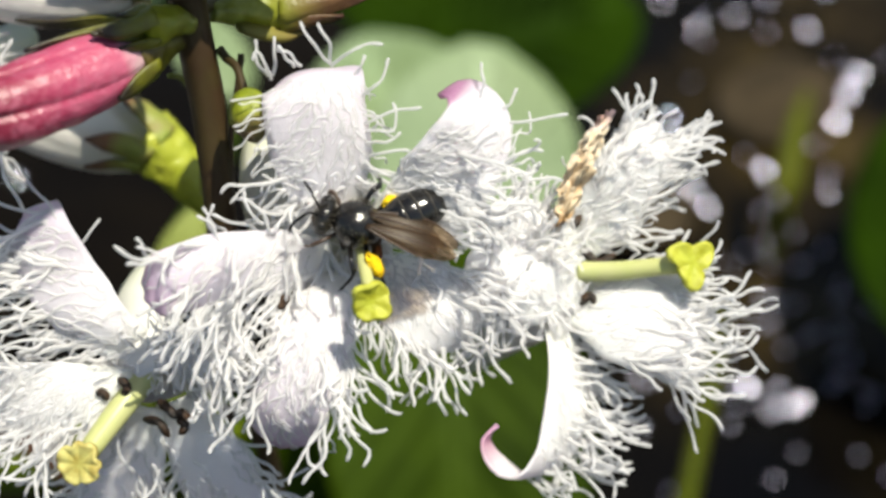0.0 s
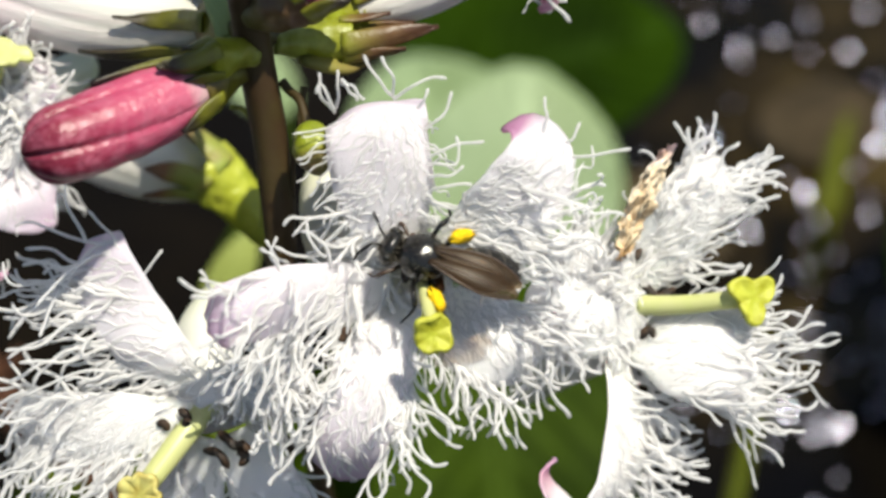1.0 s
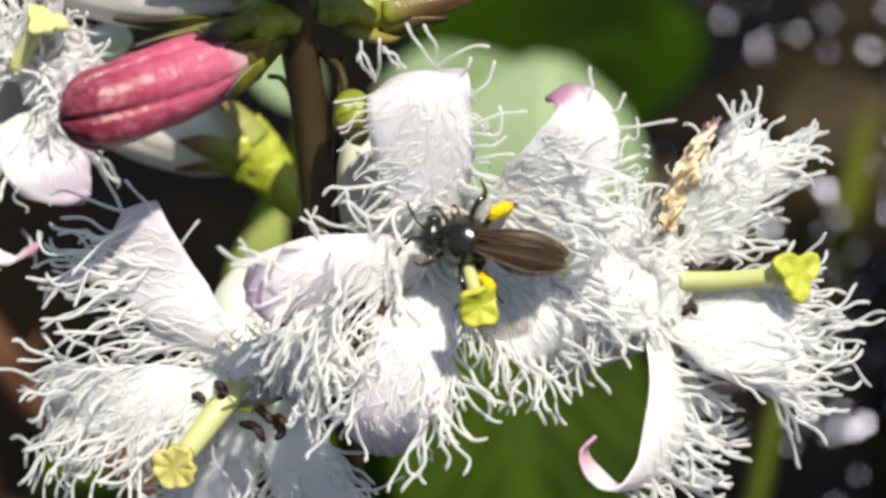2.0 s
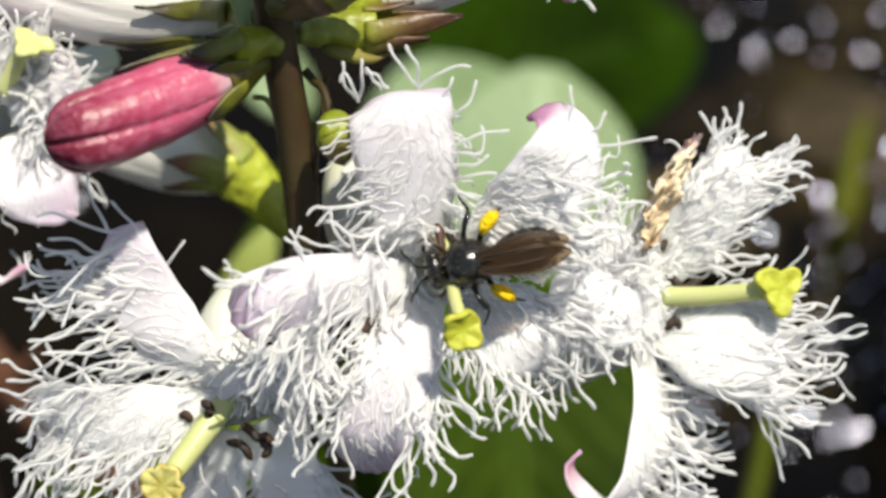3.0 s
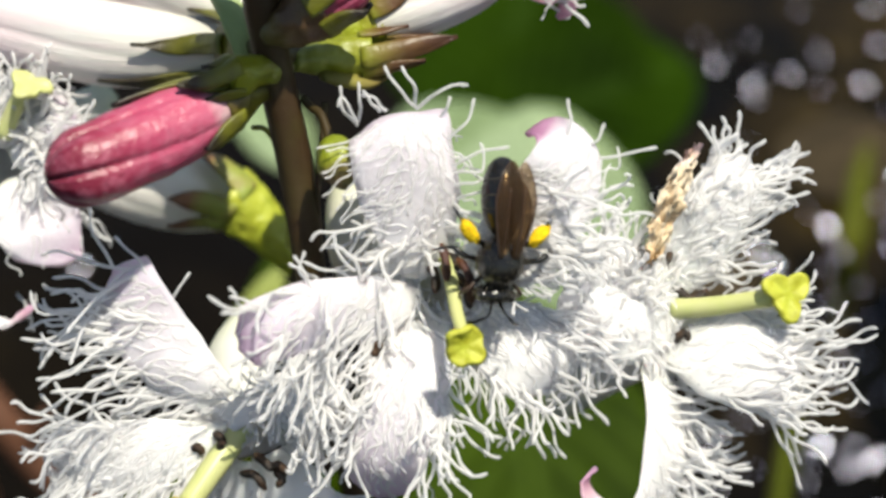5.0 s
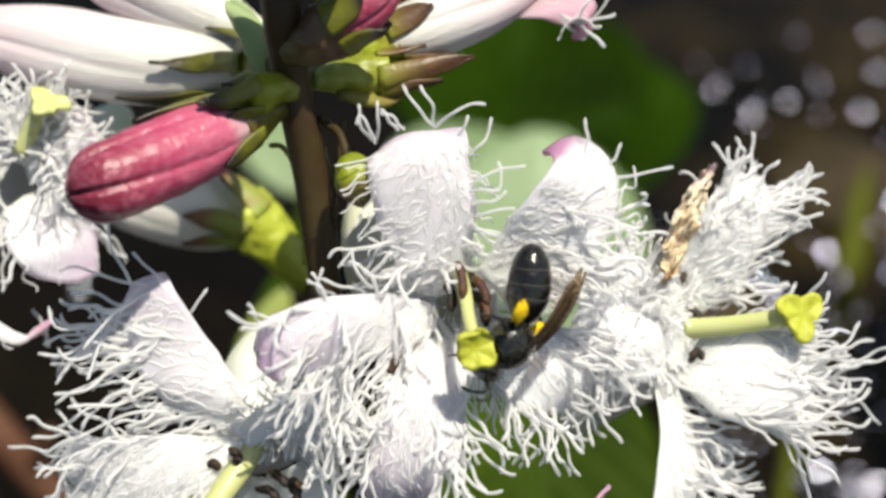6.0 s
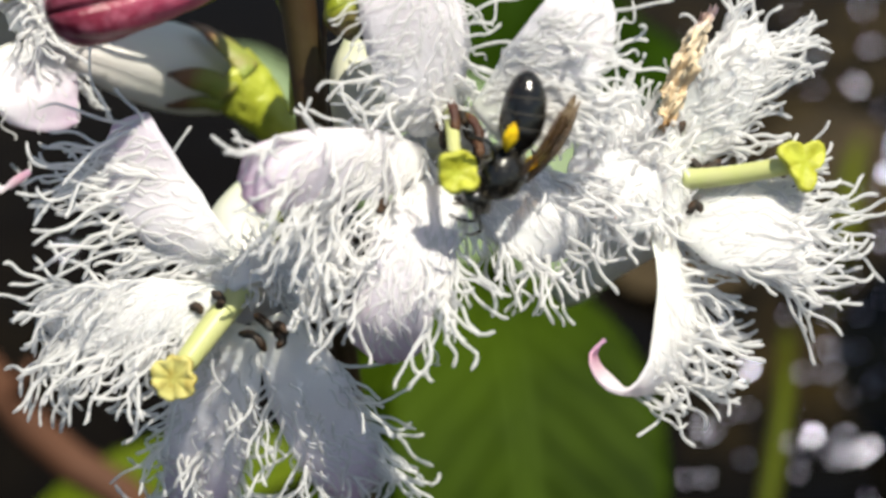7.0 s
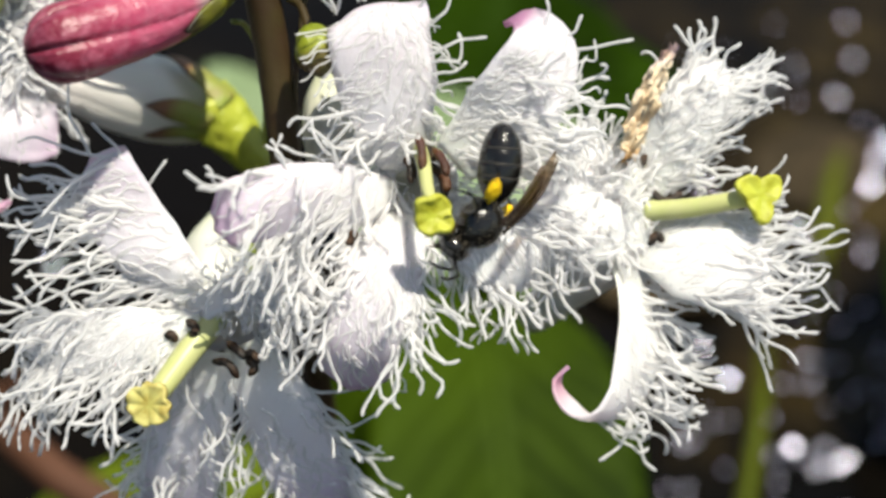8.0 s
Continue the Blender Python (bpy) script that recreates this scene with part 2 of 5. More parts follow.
LEAF_BRIGHT = leaf_material("leaf_bright", (0.085, 0.095, 0.005), (0.035, 0.042, 0.003), 0.55, 0.1)
TWIG = coloured("twig", [(0, (0.085, 0.032, 0.016)), (1, (0.09, 0.036, 0.018))], 0.7, 0.3, ((0.08, 0.035, 0.02), 0.7), 120, 0, 0.5, 300)

# peaty bog water: dark, with brown silt that shows through
WATER, _nt, _b = material("bog_water", 0.12, 0.10)
_c = ramp(_nt, grain(_nt, 16, 6, 0.6), [(0.32, (0.001, 0.001, 0.0015)), (0.48, (0.003, 0.0024, 0.0016)), (0.57, (0.016, 0.011, 0.0045)), (0.72, (0.058, 0.041, 0.014))]).outputs[0]
# the brown fades to near black on one side, set to fit the camera's view
_co = _nt.nodes.new("ShaderNodeTexCoord")
_sep = _nt.nodes.new("ShaderNodeVectorMath")
_sep.operation = "DISTANCE"
_sep.inputs[1].default_value = (0.6, 0.1, 0)
_nt.links.new(_co.outputs["Object"], _sep.inputs[0])
_far = add(_nt, "ShaderNodeMapRange")
for _k, _v in ((1, 0.54), (2, 0.61), (3, 1.0), (4, 0.12)):
    _far.inputs[_k].default_value = _v
_nt.links.new(_sep.outputs["Value"], _far.inputs[0])
_c = blend(_nt, _far.outputs[0], (0.0030, 0.0021, 0.0012), _c)
_nt.links.new(_c, _b.inputs["Base Color"])
bumped(_nt, _b, grain(_nt, 90, 3), 0.35, 0.002)
# bare metal stands in for sun glints on the water
GLINT_MIRROR, _nt, _b = material("glint_mirror", 0.33, 0.5)
_b.inputs["Metallic"].default_value = 1.0
_c = ramp(_nt, grain(_nt, 40, 2), [(0.3, (0.56, 0.55, 0.72)), (0.7, (0.76, 0.75, 0.92))]).outputs[0]
_nt.links.new(_c, _b.inputs["Base Color"])


# ---- builders ----
def curve_points(points, n):
    """n points on a smooth line through the given ones, evenly spread."""
    p = np.array([tuple(q) for q in points], float)
    q = np.vstack([2 * p[0] - p[1], p, 2 * p[-1] - p[-2]])
    out = []
    for i in range(1, len(q) - 2):
        for t in np.linspace(0, 1, 16, endpoint=False):
            a, b, c, d = q[i - 1:i + 3]
            out.append(0.5 * (2 * b + (c - a) * t + (2 * a - 5 * b + 4 * c - d) * t * t + (3 * b - a - 3 * c + d) * t ** 3))
    out.append(p[-1])
    out = np.array(out)
    run = np.r_[0, np.cumsum(np.linalg.norm(np.diff(out, axis=0), axis=1))]
    s = np.linspace(0, run[-1], n)
    return np.stack([np.interp(s, run, out[:, k]) for k in range(3)], 1)


def unit(v):
    return v / (np.linalg.norm(v, axis=-1, keepdims=True) + 1e-15)


class Soup:
    """Collects vertices, faces and the run from base to tip."""

    def __init__(self):
        self.v, self.f, self.r = [], [], []

    def sheet(self, grid, runs, closed=False, caps=False):
        n, k = grid.shape[:2]
        o = len(self.v)
        self.v.extend(map(tuple, grid.reshape(-1, 3)))
        for i in range(n):
            self.r.extend((j / max(1, k - 1), runs[i]) for j in range(k))
        for i in range(n - 1):
            for j in range(k if closed else k - 1):
                a, b = o + i * k + j, o + i * k + (j + 1) % k
                self.f.append((a, b, b + k, a + k))
        if caps:
            self.f.append(tuple(o + j for j in reversed(range(k))))
            self.f.append(tuple(o + (n - 1) * k + j for j in range(k)))
        return self

    def tube(self, line, radii, sides=6, lobes=0, depth=0.0, twist=0.0, flat=1.0, up=None):
        line = np.asarray(line)
        n = len(line)
        tan = unit(np.gradient(line, axis=0))
        ref = np.array(up if up is not None else (0.31, 0.22, 0.92))
        a = unit(np.cross(tan, ref))
        b = np.cross(tan, a)
        ang = np.linspace(0, 2 * math.pi, sides, endpoint=False)
        s = np.linspace(0, 1, n)
        grid = np.zeros((n, sides, 3))
        for i in range(n):
            w = ang + twist * s[i]
            r = radii[i] * (1 + depth * (np.abs(np.cos(lobes * w / 2)) - 0.6) if lobes else np.ones(sides))
            grid[i] = line[i] + np.outer(r * np.cos(ang), a[i]) + np.outer(r * np.sin(ang) * flat, b[i])
        return self.sheet(grid, s, True, True)

    def mesh(self, name, mat):
        me = bpy.data.meshes.new(name)
        me.from_pydata(self.v, [], self.f)
        uv = me.uv_layers.new(name="run")
        idx = np.zeros(len(me.loops), np.int32)
        me.loops.foreach_get("vertex_index", idx)
        uv.data.foreach_set("uv", np.array(self.r, np.float32)[idx].ravel())
        me.polygons.foreach_set("use_smooth", [True] * len(me.polygons))
        me.materials.append(mat)
        return me


def part(name, soup, mat, parent, label="", kind=""):
    ob = new(name, soup.mesh(name, mat))
    ob.parent = parent
    return tagged(ob, label, kind=kind)


def thicken(ob, mm, offset=0.0):
    mod = ob.modifiers.new("thickness", "SOLIDIFY")
    mod.thickness, mod.offset = mm * MM, offset
    return ob


def thing(name, label, category, group="", place=(0, 0, 0)):
    ob = new(name)
    ob.location = place
    ob.empty_display_size = 0.01
    return tagged(ob, label, category, group)


# ---- the inflorescence ----
def petal(flower, points, width, normal, hairs=150, length=2.6, comb=(0, 0, 0), lift=0.45, spread=0.5, ahead=0.5, mat=PETAL, side_end=None,
          tip=0.30, cup=0.18, sides=(-0.95, 0.95), reach=(0.06, 0.97), label="", seed=0, hair_r=0.105, rim=0.72, face=1.0, lie=None):
    rnd = np.random.default_rng(seed + 17)
    n, k = 30, 13
    line = curve_points(points, n)
    tan = unit(np.gradient(line, axis=0))
    nor = np.array(way(*normal))
    side0 = unit(np.cross(unit(line[n // 2] - line[0]), nor))
    side1 = np.array(way(*side_end)) if side_end else side0
    s = np.linspace(0, 1, n)
    side = side0[None] * (1 - s[:, None] ** 1.5) + side1[None] * s[:, None] ** 1.5
    side = unit(side - tan * (side * tan).sum(1, keepdims=True))
    up = np.cross(side, tan)
    base = 0.55 + 0.45 * np.clip(s / 0.35, 0, 1)
    end = np.where(s > 0.5, (1 - np.clip((s - 0.5) / 0.5, 0, 1) ** 2.4 * (1 - tip)), 1.0) * np.sqrt(np.clip(1 - np.clip((s - 0.9) / 0.105, 0, 1) ** 2, 0.01, 1))
    w = width * MM * 0.5 * base * end
    x = np.linspace(-1, 1, k)
    ph = rnd.uniform(0, 6.3, 3)
    grid = line[:, None] + side[:, None] * (w[:, None] * x)[..., None]
    drop = -cup * w[:, None] * x[None] ** 2 + 0.10 * MM * np.sin(9 * s[:, None] + 3 * x[None] + ph[0]) + 0.16 * MM * x[None] ** 2 * np.sin(14 * s[:, None] + 5 * x[None] + ph[1])
    grid = grid + up[:, None] * drop[..., None]
    ob = thicken(part("petal", Soup().sheet(grid, s), mat, flower, label), 0.14)
    if hairs:
        soup = Soup()
        cb = np.array(way(*comb)) * np.linalg.norm(comb) if any(comb) else np.zeros(3)
        left = sides[2] if len(sides) > 2 else 0.5 if sides[0] < -0.5 and sides[1] > 0.5 else (0.9 if sides[0] < -0.5 else 0.1)
        m = 15
        shape = np.interp(np.linspace(0, 1, m), [0, 0.3, 0.7, 0.88, 0.95, 1], [1.15, 1.0, 0.88, 1.0, 1.18, 0.7])
        for h in range(hairs):
            if h % 3 == 0 or rnd.random() < 0.25:
                a = rnd.uniform(*reach) ** 0.85
                edge = rnd.random() < rim
                b = rnd.uniform(sides[0], sides[1])
                if edge:
                    b = (sides[0] if rnd.random() < left else sides[1]) * rnd.uniform(0.85, 1)
                lock = rnd.normal(0, 0.16, 3)
            a = min(max(a + rnd.normal(0, 0.03), 0.02), 0.97)
            i, j = int(a * (n - 1)), int((b + 1) / 2 * (k - 1))
            d = unit(up[i] * lift * rnd.uniform(0.2, 1.0) + side[i] * spread * b * 1.5 + tan[i] * ahead * (0.6 + a) + cb + lock + rnd.normal(0, 0.08, 3))
            ln = length * MM * (rnd.uniform(0.85, 1.6) if edge or a > 0.8 else rnd.uniform(0.5, 1.05))
            bend = rnd.normal(0, 0.05, 3) + cb * 0.06 - up[i] * 0.035
            wob = unit(np.cross(d, up[i]) + rnd.normal(0, 0.4, 3))
            f0, f1 = rnd.uniform(0.5, 1.0), rnd.uniform(0, 6.3)
            hook = unit(rnd.normal(0, 1, 3)) * (0.6 if rnd.random() < 0.5 else 0.1)
            pts = [grid[i, j]]
            for q in range(m - 1):
                d = unit(d + bend + wob * 0.27 * math.sin(f0 * q + f1) + (hook if q > 10 else 0))
                pts.append(pts[-1] + d * ln / (m - 1))
            soup.tube(np.array(pts), hair_r * MM * rnd.uniform(0.85, 1.12) * shape, 6)
        # hairs that lie combed over the face of the petal
        run = np.linalg.norm(np.diff(line, axis=0), axis=1).sum()
        for h in range(int(hairs * face)):
            a, b = rnd.uniform(*(lie or reach)), rnd.uniform(-0.95, 0.95)
            i = int(a * (n - 1))
            turn = math.atan2(cb @ side[i] + spread * b * 0.5, cb @ tan[i] + ahead * 0.6) + rnd.normal(0, 0.35)
            step = length * MM * rnd.uniform(0.5, 1.1) / (m - 1)
            f0, f1, swing = rnd.uniform(0.4, 0.9), rnd.uniform(0, 6.3), rnd.uniform(0.2, 0.7)
            pts = []
            for q in range(m):
                x0, y0 = min(max(a, 0), 0.999) * (n - 1), (min(max(b, -1), 0.999) + 1) / 2 * (k - 1)
                i, j = int(x0), int(y0)
                fx, fy = x0 - i, y0 - j
                p = (grid[i, j] * (1 - fy) + grid[i, j + 1] * fy) * (1 - fx) + (grid[i + 1, j] * (1 - fy) + grid[i + 1, j + 1] * fy) * fx
                over = max(abs(b) - 1, 0) * w[i]
                pts.append(p + up[i] * (0.09 + 0.05 * math.sin(3 * q / m + f1)) * MM + side[i] * over * (1 if b > 0 else -1))
                g = turn + swing * math.sin(f0 * q + f1)
                a += math.cos(g) * step / run
                b += math.sin(g) * step / max(w[i], 0.4 * MM)
            soup.tube(np.array(pts), hair_r * MM * rnd.uniform(0.5, 0.72) * shape, 6)
        part("fringe", soup, HAIR, flower, "curly white hairs", "stuff")
    return ob


def cone(name, points, radii, mat, parent, sides=20, lobes=0, depth=0.0, twist=0.0, n=22, label="", flat=1.0):
    line = curve_points(points, n)
    q = curve_points([(i / (len(radii) - 1), v, 0) for i, v in enumerate(radii)], 200)
    r = np.clip(np.interp(np.linspace(0, 1, n), q[:, 0], q[:, 1]), 0.02, None) * MM
    return part(name, Soup().tube(line, r, sides, lobes, depth, twist, flat), mat, parent, label)


def blob_soup(soup, centre, axes, rough=0.12, seed=0, n=10, k=14):
    """A lumpy closed body with three half-axes given as vectors."""
    rnd = np.random.default_rng(seed)
    ph = rnd.uniform(0, 6.3, 4)
    th = np.linspace(0.02, math.pi - 0.02, n)[:, None]
    fi = np.linspace(0, 2 * math.pi, k, endpoint=False)[None]
    wob = 1 + rough * (np.sin(3 * fi + ph[0]) * np.sin(2 * th + ph[1]) + 0.6 * np.sin(5 * fi + ph[2] + 3 * th))
    a, b, c = (np.array(q, float) for q in axes)
    grid = np.array(tuple(centre))[None, None] + (wob * np.cos(th))[..., None] * a + (wob * np.sin(th) * np.cos(fi))[..., None] * b + (wob * np.sin(th) * np.sin(fi))[..., None] * c
    return soup.sheet(grid, np.linspace(0, 1, n), True, True)


def stigma(flower, centre, axis, size, mat, lobes=3, seed=1):
    """A flared disc with ruffled lobes at the end of a style."""
    ax = Vector(axis).normalized()
    a = ax.orthogonal().normalized()
    b = ax.cross(a)
    rnd = np.random.default_rng(seed)
    ph = rnd.uniform(0, 6.3, 3)
    n, k = 8, 40
    t = np.linspace(0, 2 * math.pi, k, endpoint=False)
    q = np.linspace(0.06, 1, n)
    if lobes == 2:
        edge = 1 + 0.10 * np.cos(4 * t) + 0.05 * np.sin(6 * t + ph[1])
        z = size * MM * q[:, None] ** 2 * (0.62 * np.abs(np.sin(t + 0.4)) ** 1.5 - 0.1 + 0.07 * np.sin(7 * t + ph[2]))
    else:
        edge = 1 + (0.26 if lobes == 3 else 0.07) * np.cos(lobes * t + ph[0]) + (0 if lobes == 3 else 0.08) * np.sin(5 * t + ph[1]) * np.cos(2 * t + ph[2]) + (0 if lobes == 3 else 0.04) * np.sin(11 * t + ph[1]) + 0.05 * np.sin(2 * lobes * t + ph[1]) + 0.03 * np.sin(7 * t + ph[2])
        z = size * MM * (0.10 * q[:, None] ** 2 + 0.10 * q[:, None] ** 2 * np.cos(2 * lobes * t + ph[2]))
    r = size * MM * q[:, None] * (1 + (edge - 1) * q[:, None])
    grid = np.array(tuple(centre)) + (r * np.cos(t))[..., None] * np.array(a) + (r * np.sin(t))[..., None] * np.array(b) + z[..., None] * np.array(ax)
    soup = Soup().sheet(grid, q, True, True)
    soup.f = soup.f[:-1]
    return thicken(part("stigma", soup, mat, flower, "ruffled yellow stigma"), 0.3)


def anther(flower, p, q, bow, mat=None):
    """A curved dark anther from p to q, on a short filament."""
    p, q = Vector(p), Vector(q)
    mid = (p + q) / 2 + Vector(bow) * MM
    line = curve_points([p, mid, q], 9)
    r = 0.25 * MM * np.array([0.5, 0.9, 1.1, 1.0, 0.9, 1.0, 1.1, 0.9, 0.4])
    part("anther", Soup().tube(line, r * (0.95 if mat else 1), 10, 2, 0.3), mat or ANTHER, flower, "dark split anther")


raceme = thing("bogbean_raceme", "upright bogbean flower spike with fringed white flowers and pink buds", "flower")
part("stem", Soup().tube(curve_points([(0, 0, -0.01), (0.0008, 0.002, 0.06), (0.0006, 0.002, 0.12), at(-6.04, -4.04, -6.0), at(-6.51, 1.55, -0.50), at(-6.43, 4.29, 0.80), at(-6.83, 8.34, 2.00), at(-7.12, 10.30, 3.00), at(-7.39, 12.23, 4.00), at(-7.66, 14.55, 5.20), at(-7.76, 16.73, 6.80), at(-7.67, 18.74, 8.80)], 48),
     np.interp(np.linspace(0, 1, 48), [0, 0.7, 0.84, 0.92, 1], [1.4, 0.78, 0.78, 0.95, 1.1]) * MM, 18, 6, 0.09), STEM, raceme, "dark olive brown flower stalk")


def corolla(points, radii, label):
    """The pale funnel of an open flower, which carries its petals."""
    line = curve_points(points, 20)
    r = np.interp(np.linspace(0, 1, 20), np.linspace(0, 1, len(radii)), radii) * MM
    soup = Soup().tube(line, r, 20, 5, 0.08)
    soup.f = soup.f[:-1]
    return thicken(part("flower", soup, TUBE, raceme, label), 0.15)


def tuft(flower, centre, axis, radius, count, length, seed):
    """Short crisp hairs that fill the throat of a flower."""
    rnd = np.random.default_rng(seed)
    ax = np.array(way(*axis))
    a = unit(np.cross(ax, (0.3, 0.9, 0.2)))
    b = np.cross(ax, a)
    soup = Soup()
    for _ in range(count):
        w, q = rnd.uniform(0, 6.28), math.sqrt(rnd.random())
        out = a * math.cos(w) + b * math.sin(w)
        p = np.array(centre) + out * radius * q * MM - ax * 0.6 * q * q * MM
        d = unit(ax * 0.6 + out * (0.3 + 0.9 * q) + rnd.normal(0, 0.3, 3))
        bend = rnd.normal(0, 0.22, 3)
        pts = [p]
        for _k in range(6):
            d = unit(d + bend)
            p = p + d * length * MM * rnd.uniform(0.8, 1.2) / 6
            pts.append(p)
        soup.tube(np.array(pts), 0.06 * MM * np.array([1.1, 1, 0.95, 0.9, 0.95, 1.1, 0.7]), 5)
    part("throat_fringe", soup, HAIR, flower, "short white throat hairs", "stuff")


# the flower that the bee works on
flower_a = corolla([at(-4.93, 0.38, -7.0), at(-2.13, 0.03, -4.0), at(0.51, 0.03, -0.5), at(1.61, 0.35, 1.5)], [0.9, 1.3, 1.9, 2.0], "open white flower with mauve-tinted fringed petals")
petal(flower_a, [at(0.60, 1.26, 3.00), at(0.11, 3.26, 5.00), at(-0.29, 5.64, 6.30), at(-0.59, 7.86, 6.90), at(-0.77, 9.12, 6.50), at(-0.91, 9.74, 5.20), at(-1.00, 9.75, 3.20), at(-1.04, 8.98, 1.80)], 5.5, (0.12, 0.1, 1), 36, 2.3, (-0.12, -0.4, 0.1), 0.3, 0.7, 0.1,
      tip=0.9, cup=0.27, sides=(-0.95, 0.95, 0.75), seed=1, reach=(0.02, 0.25), face=4.0, lie=(0.02, 0.68), rim=0.6)
petal(flower_a, [at(3.08, 1.10, 4.6), at(5.02, 2.60, 5.6), at(6.61, 4.13, 6.6), at(7.62, 5.69, 7.0), at(7.85, 7.02, 7.1), at(7.45, 8.02, 6.9), at(6.75, 8.39, 6.7), at(6.02, 8.23, 6.5)], 4.9, (0.3, 0.25, 0.9), 70, 2.6, (0.5, -0.05, 0.0),
      0.3, 0.4, 0.15, PETAL_PURPLE, side_end=(0.6, 0.5, -0.5), tip=0.26, cup=-0.02, sides=(-0.1, 0.95), reach=(0.04, 0.5), seed=2, face=2.2, lie=(0.03, 0.66))
petal(flower_a, [at(-0.08, -0.62, 2.00), at(-2.72, -0.71, 5.00), at(-5.53, -1.02, 7.50), at(-7.42, -1.45, 8.60), at(-8.66, -1.80, 9.00), at(-9.55, -2.01, 8.50)], 3.8, (0.05, -0.2, 1), 84, 3.6, (-0.3, -0.62, 0.1), 0.22, 0.4, 0.2,
      tip=0.9, cup=0.3, sides=(-0.95, 0.95, 0.8), reach=(0.03, 0.8), seed=3, rim=0.45, face=0.9, lie=(0.03, 0.85))
petal(flower_a, [at(0.50, -0.91, 1.5), at(-0.58, -3.64, 4.5), at(-1.69, -6.62, 5.5), at(-2.49, -8.94, 5.0), at(-2.91, -10.35, 3.2), at(-2.95, -10.97, 1.8)], 4.3, (-0.05, 0.25, 1), 90, 3.0, (-0.04, -0.5, 0.12), 0.3, 0.35, 0.45,
      tip=0.85, cup=0.25, seed=4, reach=(0.1, 0.8))
petal(flower_a, [at(2.74, -0.92, 0.5), at(4.40, -2.40, 2.5), at(5.95, -3.64, 2.7), at(7.26, -4.56, 1.8), at(7.85, -5.07, 0.3)], 4.9, (0.1, 0.2, 1), 100, 3.0, (0.25, -0.5, 0.1), 0.22, 0.35, 0.5,
      tip=0.5, cup=0.25, mat=PETAL_PLAIN, seed=5, face=1.1)
for p, q in [(at(0.97, 2.85, 2.0), at(2.03, 1.26, 4.0)), (at(1.87, 1.11, 4.0), at(2.55, -0.88, 5.0)), (at(0.34, 1.74, 3.0), at(0.73, 0.03, 4.5)), (at(-2.58, -2.43, 4.0), at(-2.89, -3.20, 4.0)), (at(-3.69, -4.16, 3.0), at(-4.16, -4.63, 3.0))]:
    anther(flower_a, p, q, way(0.5, 0.3, 0.3) * 0.3)

for p, q in [(at(1.17, 2.68, 4.50), at(1.36, 0.64, 5.50)), (at(2.03, 1.87, 4.50), at(2.71, 0.28, 5.50)), (at(2.42, 0.46, 5.00), at(2.61, -0.62, 5.60))]:
    anther(flower_a, p, q, way(0.4, 0.2, 0.5) * 0.2, ANTHER_RED)

tuft(flower_a, at(1.61, 0.98, 1.5), (0.1, 0, 1), 2.6, 130, 1.6, 61)

# the flower turned to the side, with its style held out
flower_b = corolla([at(8.09, -7.13, -12.0), at(10.05, -5.15, -8.0), at(12.18, -3.29, -4.0), at(13.58, -1.93, -2.0)], [1.0, 1.5, 2.0, 1.7], "open white flower with a withered brown petal edge")
petal(flower_b, [at(13.84, -0.46, -2.0), at(15.45, 1.81, -1.0), at(16.96, 4.13, 0.0), at(18.11, 5.95, 0.0), at(18.74, 6.98, -1.0)], 4.5, (0.3, 0.0, 1), 115, 2.6, (0.38, 0.1, 0.05), 0.2, 0.5, 0.7, mat=PETAL_PLAIN, tip=0.3, sides=(-0.85, 0.95, 0.12), seed=6, rim=0.55, face=0.8)
petal(flower_b, [at(14.07, -2.90, -2.0), at(16.11, -3.76, -0.5), at(18.06, -4.59, 0.3), at(19.87, -5.57, 0.0), at(20.88, -6.27, -1.0)], 5.4, (0.1, 0.1, 1), 140, 3.5, (0.9, 0.12, 0.05), 0.16, 0.16, 0.6, mat=PETAL_PLAIN, tip=0.55, seed=7, rim=0.6, face=0.3)
petal(flower_b, [at(13.15, -3.90, -2.5), at(13.41, -6.44, -1.2), at(13.42, -9.32, -0.8), at(12.77, -11.74, -0.8), at(11.21, -13.11, -0.7), at(9.70, -13.02, -0.7), at(8.70, -11.95, -0.7), at(8.57, -10.92, -0.7), at(9.28, -10.21, -0.7)], 3.8, (0.7, 0.0, 0.75),
      105, 2.7, (0.7, -0.25, 0.1), 0.22, 0.2, 0.35, PETAL_ROSE, side_end=(-0.45, 0.1, 0.9), tip=0.2, cup=0.12, sides=(-0.95, -0.05), reach=(0.03, 0.6), seed=8, face=0.3)
petal(flower_b, [at(13.93, -0.94, -1.0), at(11.71, 0.19, 0.0), at(9.74, 0.92, 0.5), at(8.35, 1.47, 0.0)], 4.6, (0.0, 0.1, 1), 80, 1.8, (0.2, 0.1, 0.1), 0.25, 0.5, 0.2, mat=PETAL_PLAIN, tip=0.5, seed=9, face=0.5)
petal(flower_b, [at(14.25, -2.07, -1.0), at(11.68, -2.04, 0.3), at(9.22, -1.39, 1.0), at(7.51, -0.92, 0.5)], 5.0, (0.1, -0.1, 1), 80, 1.8, (0.25, -0.15, 0.1), 0.25, 0.5, 0.2, mat=PETAL_PLAIN, tip=0.5, seed=10, face=0.5)
cone("style", [at(13.67, -1.43, -1.5), at(16.27, -1.41, -0.5), at(19.57, -1.05, 0.7)], [0.62, 0.56, 0.52], STYLE, flower_b, 12, n=12, label="pale green style")
